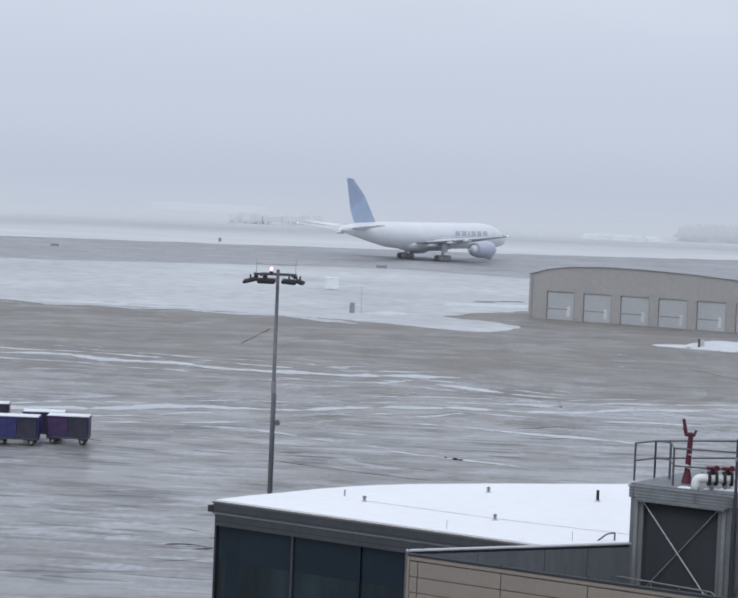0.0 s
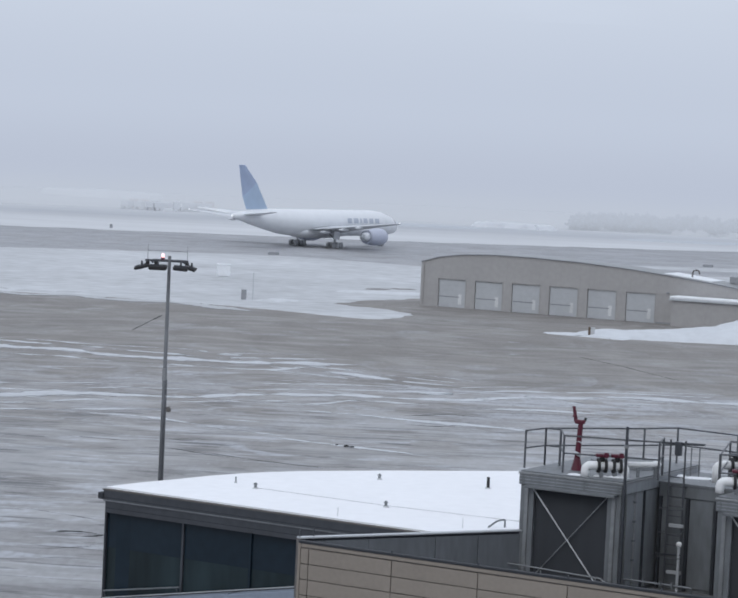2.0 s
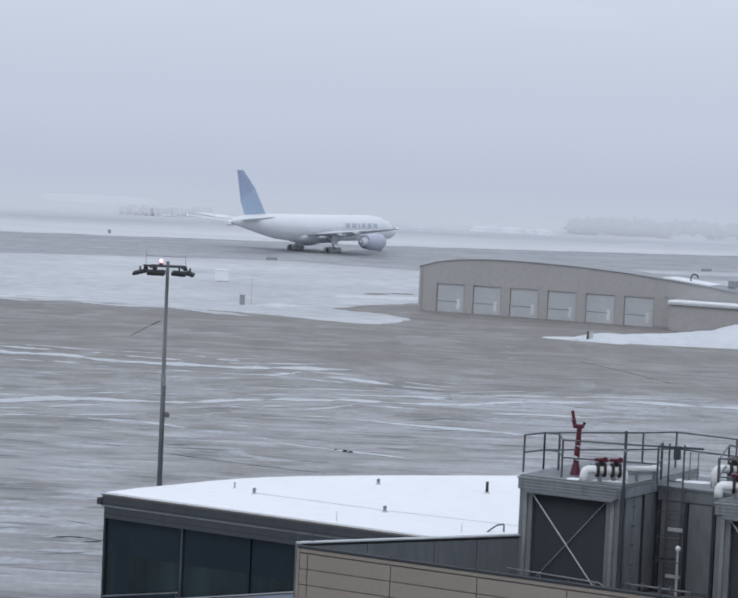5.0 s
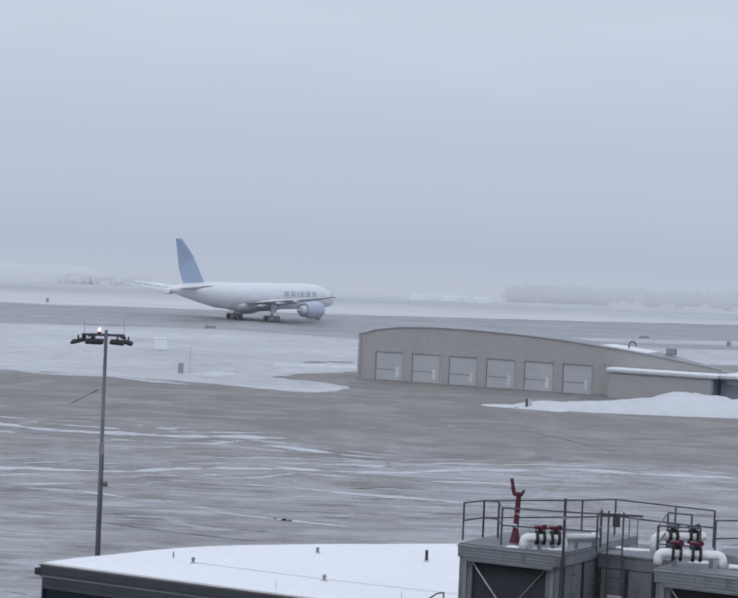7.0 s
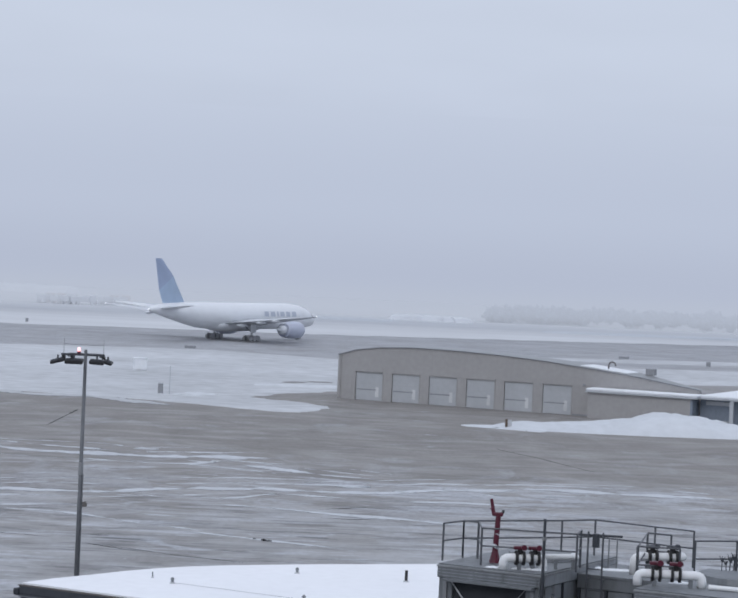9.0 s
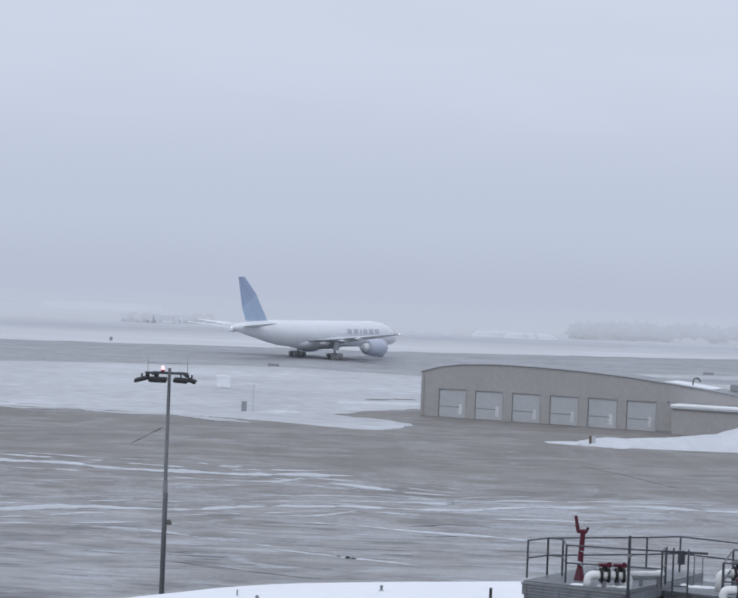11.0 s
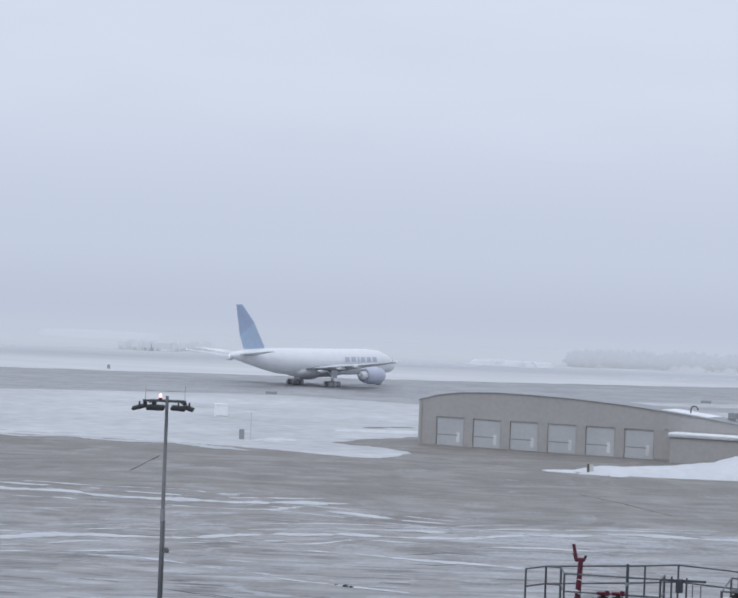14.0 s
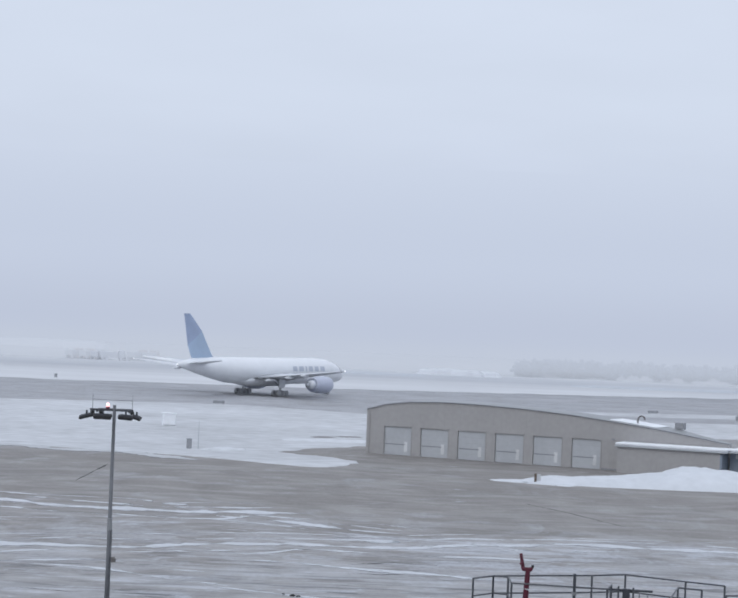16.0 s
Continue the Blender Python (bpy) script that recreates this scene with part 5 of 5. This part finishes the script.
    for q in (-0.4, 0.4):
        tyre = part("wheel", rod(bmesh.new(), (25.9, q - 0.2, 0.54), (25.9, q + 0.2, 0.54), 0.54, seg=20), M_TYRE, root)
        part("rim", rod(bmesh.new(), (25.9, q - 0.21, 0.54), (25.9, q + 0.21, 0.54), 0.28, seg=14), M_METAL, tyre)
    part("gear_door", cbox(26.3, 27.8, -0.62, -0.56, 1.8, 2.9, 0.02), M_PLANE, leg)


airliner()


# ---- old snow left on the platforms ----
for i, (x, y, a, b) in enumerate(((4.40, 69.1, 0.22, 0.16), (5.1, 69.0, 0.2, 0.14), (5.6, 69.0, 0.3, 0.2), (7.2, 71.6, 0.6, 0.2), (8.1, 71.2, 0.5, 0.2), (9.3, 66.3, 0.3, 0.18))):
    ob = snow_sheet("snow_patch", [(x - a, y - b * 0.4), (x, y - b), (x + a, y - b * 0.5), (x + a * 0.8, y + b * 0.6), (x - a * 0.3, y + b)], 0.04, M_SNOW, "thin leftover snow on the steel platform", 5, 0.03, 80 + i, 0.1)
    ob.location.z = 12.003 if i in (3, 4) else 12.352 if i == 5 else 12.202


# ---- windrows and seams on the apron ----
def ribbon(name, pts, width, height, material, label, category, seed=0, broken=0.0, shift=0.0, wander=0.5):
    """A long low ridge (or a seam, when flat) along points, of uneven width and with gaps."""
    bm = bmesh.new()
    cover = bm.verts.layers.float.new("cover")
    line = []
    for a, b in zip(pts, pts[1:]):
        a, b = Vector(a), Vector(b)
        n = max(12, int((b - a).length / 0.8))
        line += [a + (b - a) * i / n for i in range(n)]
    prev = None
    for i, p in enumerate(line):
        d = (line[min(i + 1, len(line) - 1)] - line[max(0, i - 1)]).normalized()
        side = Vector((-d.y, d.x))
        k = 0.5 + 0.5 * noise.noise((p.x * 0.22, p.y * 0.22, seed)) + 0.35 * noise.noise((p.x * 0.9, p.y * 0.9, seed + 3.0))
        k = max(0.0, k - broken) * min(1, i / 6, (len(line) - 1 - i) / 6)
        off = side * (shift + wander * width * noise.noise((p.x * 0.12, p.y * 0.12, seed + 9.0)))
        w = max(0.02, width * k)
        ring = [bm.verts.new((*(p + off + side * w * s), max(0.004, height * min(1, k * 2) * h))) for s, h in ((-0.5, 0.0), (-0.25, 0.9), (0.2, 1.0), (0.5, 0.0))]
        for v, c in zip(ring, (0.0, 0.68, 0.68, 0.0)):
            v[cover] = c * min(1.0, 0.55 + k)
        if prev:
            for j in range(3):
                bm.faces.new((prev[j], prev[j + 1], ring[j + 1], ring[j]))
        prev = ring
    return tagged(part(name, bm, material, smooth=True), label, category, kind="stuff")


# width, and the line of the drift over the plan
WINDROWS = (
    (7.5, ((-65.2, 249.6), (-48.5, 245.6), (-32.4, 241.5), (-25.9, 238.8), (-17.9, 238.8), (-14.1, 240.5), (-5.1, 243.4))),
    (4.5, ((-15.0, 236.4), (-10.3, 233.7), (-3.6, 229.2), (3.7, 223.7))),
    (6.4, ((-49.5, 190.4), (-42.6, 193.4), (-27.0, 202.0), (-17.3, 206.0), (-6.7, 211.4), (3.5, 211.5), (10.3, 219.0), (17.6, 221.5), (37.0, 220.0))),
    (2.4, ((-19.0, 201.0), (-14.6, 202.6), (-10.5, 205.0))),
    (2.0, ((-36.0, 186.0), (-25.5, 190.6), (-20.0, 193.8))),
    (2.6, ((-27.0, 187.6), (-21.4, 186.7), (-17.6, 184.0), (-13.0, 180.6))),
    (3.4, ((-11.0, 197.4), (-5.3, 196.8), (3.3, 191.8), (12.0, 189.0))),
    (1.8, ((-16.2, 187.9), (-10.8, 187.0))),
    (2.0, ((-11.5, 178.0), (-6.0, 174.9), (2.6, 170.2))),
    (3.0, ((-14.6, 181.0), (-9.2, 177.8))),
    (2.6, ((3.0, 205.6), (9.5, 206.5), (17.5, 205.4))),
)
for i, (w, pts) in enumerate(WINDROWS):
    ribbon("snow_windrow", pts, w * 1.2, 0.04, M_BLOWN, "thin frayed windrow of blown snow on the apron", "snow", 40 + 5 * i, 0.12, 0.0, 0.35)
    if w > 4:
        ribbon("snow_windrow", pts, w * 0.55, 0.03, M_BLOWN, "thin frayed windrow of blown snow on the apron", "snow", 41 + 5 * i, 0.2, w * 0.75, 0.6)
        ribbon("snow_windrow", pts, w * 0.45, 0.03, M_BLOWN, "thin frayed windrow of blown snow on the apron", "snow", 42 + 5 * i, 0.22, -w * 0.8, 0.9)
        ribbon("snow_windrow", pts, w * 0.35, 0.03, M_BLOWN, "thin frayed windrow of blown snow on the apron", "snow", 43 + 5 * i, 0.3, w * 1.35, 1.4)
FRAYED = ((11.0, ((-130, 329), (-80, 330), (-49, 327.5), (-32, 323), (-20, 318))),
          (9.0, ((-170, 560), (-88, 576), (-48, 587), (-9, 594), (45, 619), (99, 646), (170, 690))),
          (12.0, ((-120, 341), (-84, 340), (-58, 337), (-44, 334))))
for i, (w, pts) in enumerate(FRAYED):
    ribbon("snow_windrow", pts, w, 0.10, M_FRAYED, "frayed edge of a thin snow field", "snow", 20 + i, 0.0, 0.0, 0.5)
SEAMS = (
    (0.35, ((-19.4, 130.0), (-18.5, 130.2), (-17.6, 130.0))),
    (0.4, ((-17.8, 128.6), (-17.1, 129.0), (-16.7, 129.6))),
    (0.2, ((-20.2, 124.0), (-18.6, 124.4), (-16.4, 125.9))),
    (0.15, ((-22.3, 137.5), (-19.9, 136.1), (-17.6, 134.4))),
    (0.3, ((-17.8, 168.7), (-15.2, 166.5), (-12.1, 164.1))),
    (0.25, ((-25.1, 172.6), (-22.3, 171.8), (-20.2, 171.0))),
    (0.3, ((-1.8, 196.6), (2.0, 199.8), (6.2, 198.8))),
    (0.25, ((-2.0, 191.1), (0.9, 190.3), (3.9, 192.5))),
    (0.28, ((-33.1, 272.5), (-32.8, 288.0), (-32.6, 302.0))),
    (0.2, ((16.6, 267.0), (17.9, 263.6), (20.8, 256.4), (23.7, 246.8), (25.4, 242.4))),
    (0.22, ((-19.1, 173.1), (-15.1, 174.4))),
    (0.9, ((-11.9, 379.1), (-6.5, 384.9), (-1.6, 384.7))),
    (0.25, ((-19.6, 129.6), (-18.2, 130.3), (-16.8, 129.6))),
    (0.35, ((-16.3, 167.9), (-10.9, 164.0), (-5.5, 161.3))),
)
ribbon("wet_strip", ((-11.5, 376.0), (-5.8, 382.2), (-0.6, 384.6)), 6.5, 0.16, M_TRIM, "dark wet strip between the snow fields", "puddle", 95, 0.0, 0.0, 0.2)
for i, (w, pts) in enumerate(SEAMS):
    ribbon("wet_seam", pts, w * 1.8, 0.008, M_SEAM if pts[0][1] < 310 else M_TRIM, "dark wet seam across the concrete apron", "seam", 70 + i, 0.05, 0.0, 0.12)


# ---- far things in the fog ----
def bare_tree(seed, h):
    """Leafless tree paled by painted fog haze: tapered trunk, limbs and a haze of twigs."""
    rnd = random.Random(seed)
    root = thing("bare_tree", pose(0, 0, -50), "leafless tree at the airfield's far edge, paled by painted fog haze", "tree", "far trees")
    bm, tips = bmesh.new(), []
    rod(bm, (0, 0, 0), (0, 0, h * 0.45), 0.24, 0.16, 7)
    for i in range(13):
        z0 = h * rnd.uniform(0.02, 0.26)
        a, up = rnd.uniform(0, 6.28), rnd.uniform(-0.12, 1.1)
        ln = h * rnd.uniform(0.3, 0.55)
        e = Vector((math.cos(a), math.sin(a), up)).normalized() * ln + Vector((0, 0, z0))
        rod(bm, (0, 0, z0), e, 0.10, 0.04, 5)
        tips.append((Vector((0, 0, z0)), e))
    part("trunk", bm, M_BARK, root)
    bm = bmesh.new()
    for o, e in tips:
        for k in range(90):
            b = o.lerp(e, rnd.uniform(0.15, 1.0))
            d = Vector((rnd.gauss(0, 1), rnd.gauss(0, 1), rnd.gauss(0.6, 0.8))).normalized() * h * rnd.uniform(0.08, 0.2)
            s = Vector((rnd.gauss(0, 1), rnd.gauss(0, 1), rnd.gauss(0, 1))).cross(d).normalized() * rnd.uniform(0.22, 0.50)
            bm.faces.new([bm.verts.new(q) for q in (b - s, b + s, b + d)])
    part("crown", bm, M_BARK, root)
    return root


rnd = random.Random(8)
kinds = [bare_tree(s, 8.5) for s in (1, 2, 3)]
spots = [(rnd.uniform(46, 52), rnd.uniform(776, 795)) for _ in range(20)] + [(rnd.uniform(57, 76), rnd.uniform(780, 830)) for _ in range(50)]
spots += [(x, 775 + rnd.uniform(5, 110)) for x in (rnd.uniform(78, 190) for _ in range(160))]
for i, (x, y) in enumerate(spots):
    k = kinds[i % 3]
    m = pose(x, y, 0.05, 0, 0, rnd.uniform(0, 360)) @ Matrix.Scale(rnd.uniform(0.6, 1.05), 4)
    if i < 3:
        k.matrix_basis = m
    else:
        c = copy_thing(k, m)
        c.scale = m.to_scale()

snow_sheet("snow_patch", [(14, 758), (25, 756), (35, 751), (37, 756), (29, 766), (16, 769)], 1.7, M_SNOW, "long white snow bank on the far airfield", 6, 0.8, 51, 2.0)
snow_sheet("snow_patch", [(-150, 930), (-128, 905), (-105, 900), (-104, 925), (-130, 950)], 2.4, M_SNOW, "white snow bank on the far airfield", 6, 0.8, 53, 2.0)
snow_sheet("snow_patch", [(-20, 735), (10, 728), (12, 745), (-18, 752)], 0.5, M_DRIFT, "white snow strip on the far airfield", 6, 0.8, 55, 2.0)
snow_sheet("snow_patch", [(60, 690), (110, 700), (112, 712), (62, 704)], 0.4, M_DRIFT, "white snow strip on the far airfield", 6, 0.8, 57, 2.0)

# truck colours, wheels too, paled with painted fog haze
M_TRUCK = mat("hazed_orange", (0.62, 0.46, 0.40), 0.6, vary=0.1)
M_TRUCKW = mat("hazed_white", (0.66, 0.68, 0.72), 0.6, vary=0.08)


def far_truck(x, y, turn, material, label):
    root = thing("snow_plough_truck", pose(x * 1.035, y * 1.035, 0.06, 0, 0, turn), label, "truck", "parked trucks")
    part("cab", cbox(2.0, 4.0, -1.2, 1.2, 0.7, 3.1, 0.15), material, root)
    part("bed", cbox(-4.0, 1.9, -1.25, 1.25, 0.9, 2.6, 0.1), M_TRUCKW, root)
    part("blade", cbox(4.3, 4.6, -1.9, 1.9, 0.2, 1.5, 0.08), material, root)
    part("push_arm", cbox(3.9, 4.32, -0.5, 0.5, 0.5, 0.8), M_TYRE, root)
    part("windscreen", cbox(3.99, 4.03, -1.0, 1.0, 2.0, 2.8), M_STRIP, root)
    for wx in (-3.0, -1.6, 2.8):
        for wy in (-1.05, 1.05):
            part("wheel", rod(bmesh.new(), (wx, wy - 0.2, 0.52), (wx, wy + 0.2, 0.52), 0.52, seg=14), M_TRUCKW, root)


for x, y, a, mt, lab in ((-92.5, 745, 70, M_TRUCK, "orange snow-plough truck far off, paled by painted fog haze"), (-88.5, 744, 75, M_TRUCK, "orange snow-plough truck far off, paled by painted fog haze"), (-85, 742, 80, M_TRUCKW, "white snow-plough truck far off in fog"),
                         (-80.5, 740, 10, M_TRUCKW, "white snow-plough truck far off in fog"), (-74, 752, 60, M_TRUCK, "orange snow-plough truck far off, paled by painted fog haze"), (-70, 753, 70, M_TRUCK, "orange snow-plough truck far off, paled by painted fog haze")):
    far_truck(x, y, a, mt, lab)


def antenna_cluster(x, y):
    root = thing("bird_spikes", pose(x, y, 12.2), "cluster of thin dark rods on the unit's roof", "antenna")
    r = random.Random(4)
    for i in range(9):
        px = r.uniform(-0.5, 0.5)
        tip = Vector((px + r.uniform(-0.05, 0.05), 0, r.uniform(0.5, 0.75)))
        stem = part("rod", rod(bmesh.new(), (px, 0, 0), tip, 0.014, 0.010, 6), M_FASCIA, root)
        for q in (-0.09, 0.08):
            part("vane", rod(bmesh.new(), tip - Vector((0, 0, 0.16)), tip + Vector((q, 0, r.uniform(-0.02, 0.06))), 0.030, 0.006, 5), M_FASCIA, stem)
    part("bar", rod(bmesh.new(), (-0.55, 0, 0.02), (0.55, 0, 0.02), 0.03, seg=8), M_STEEL, root)


antenna_cluster(11.2, 68.6)
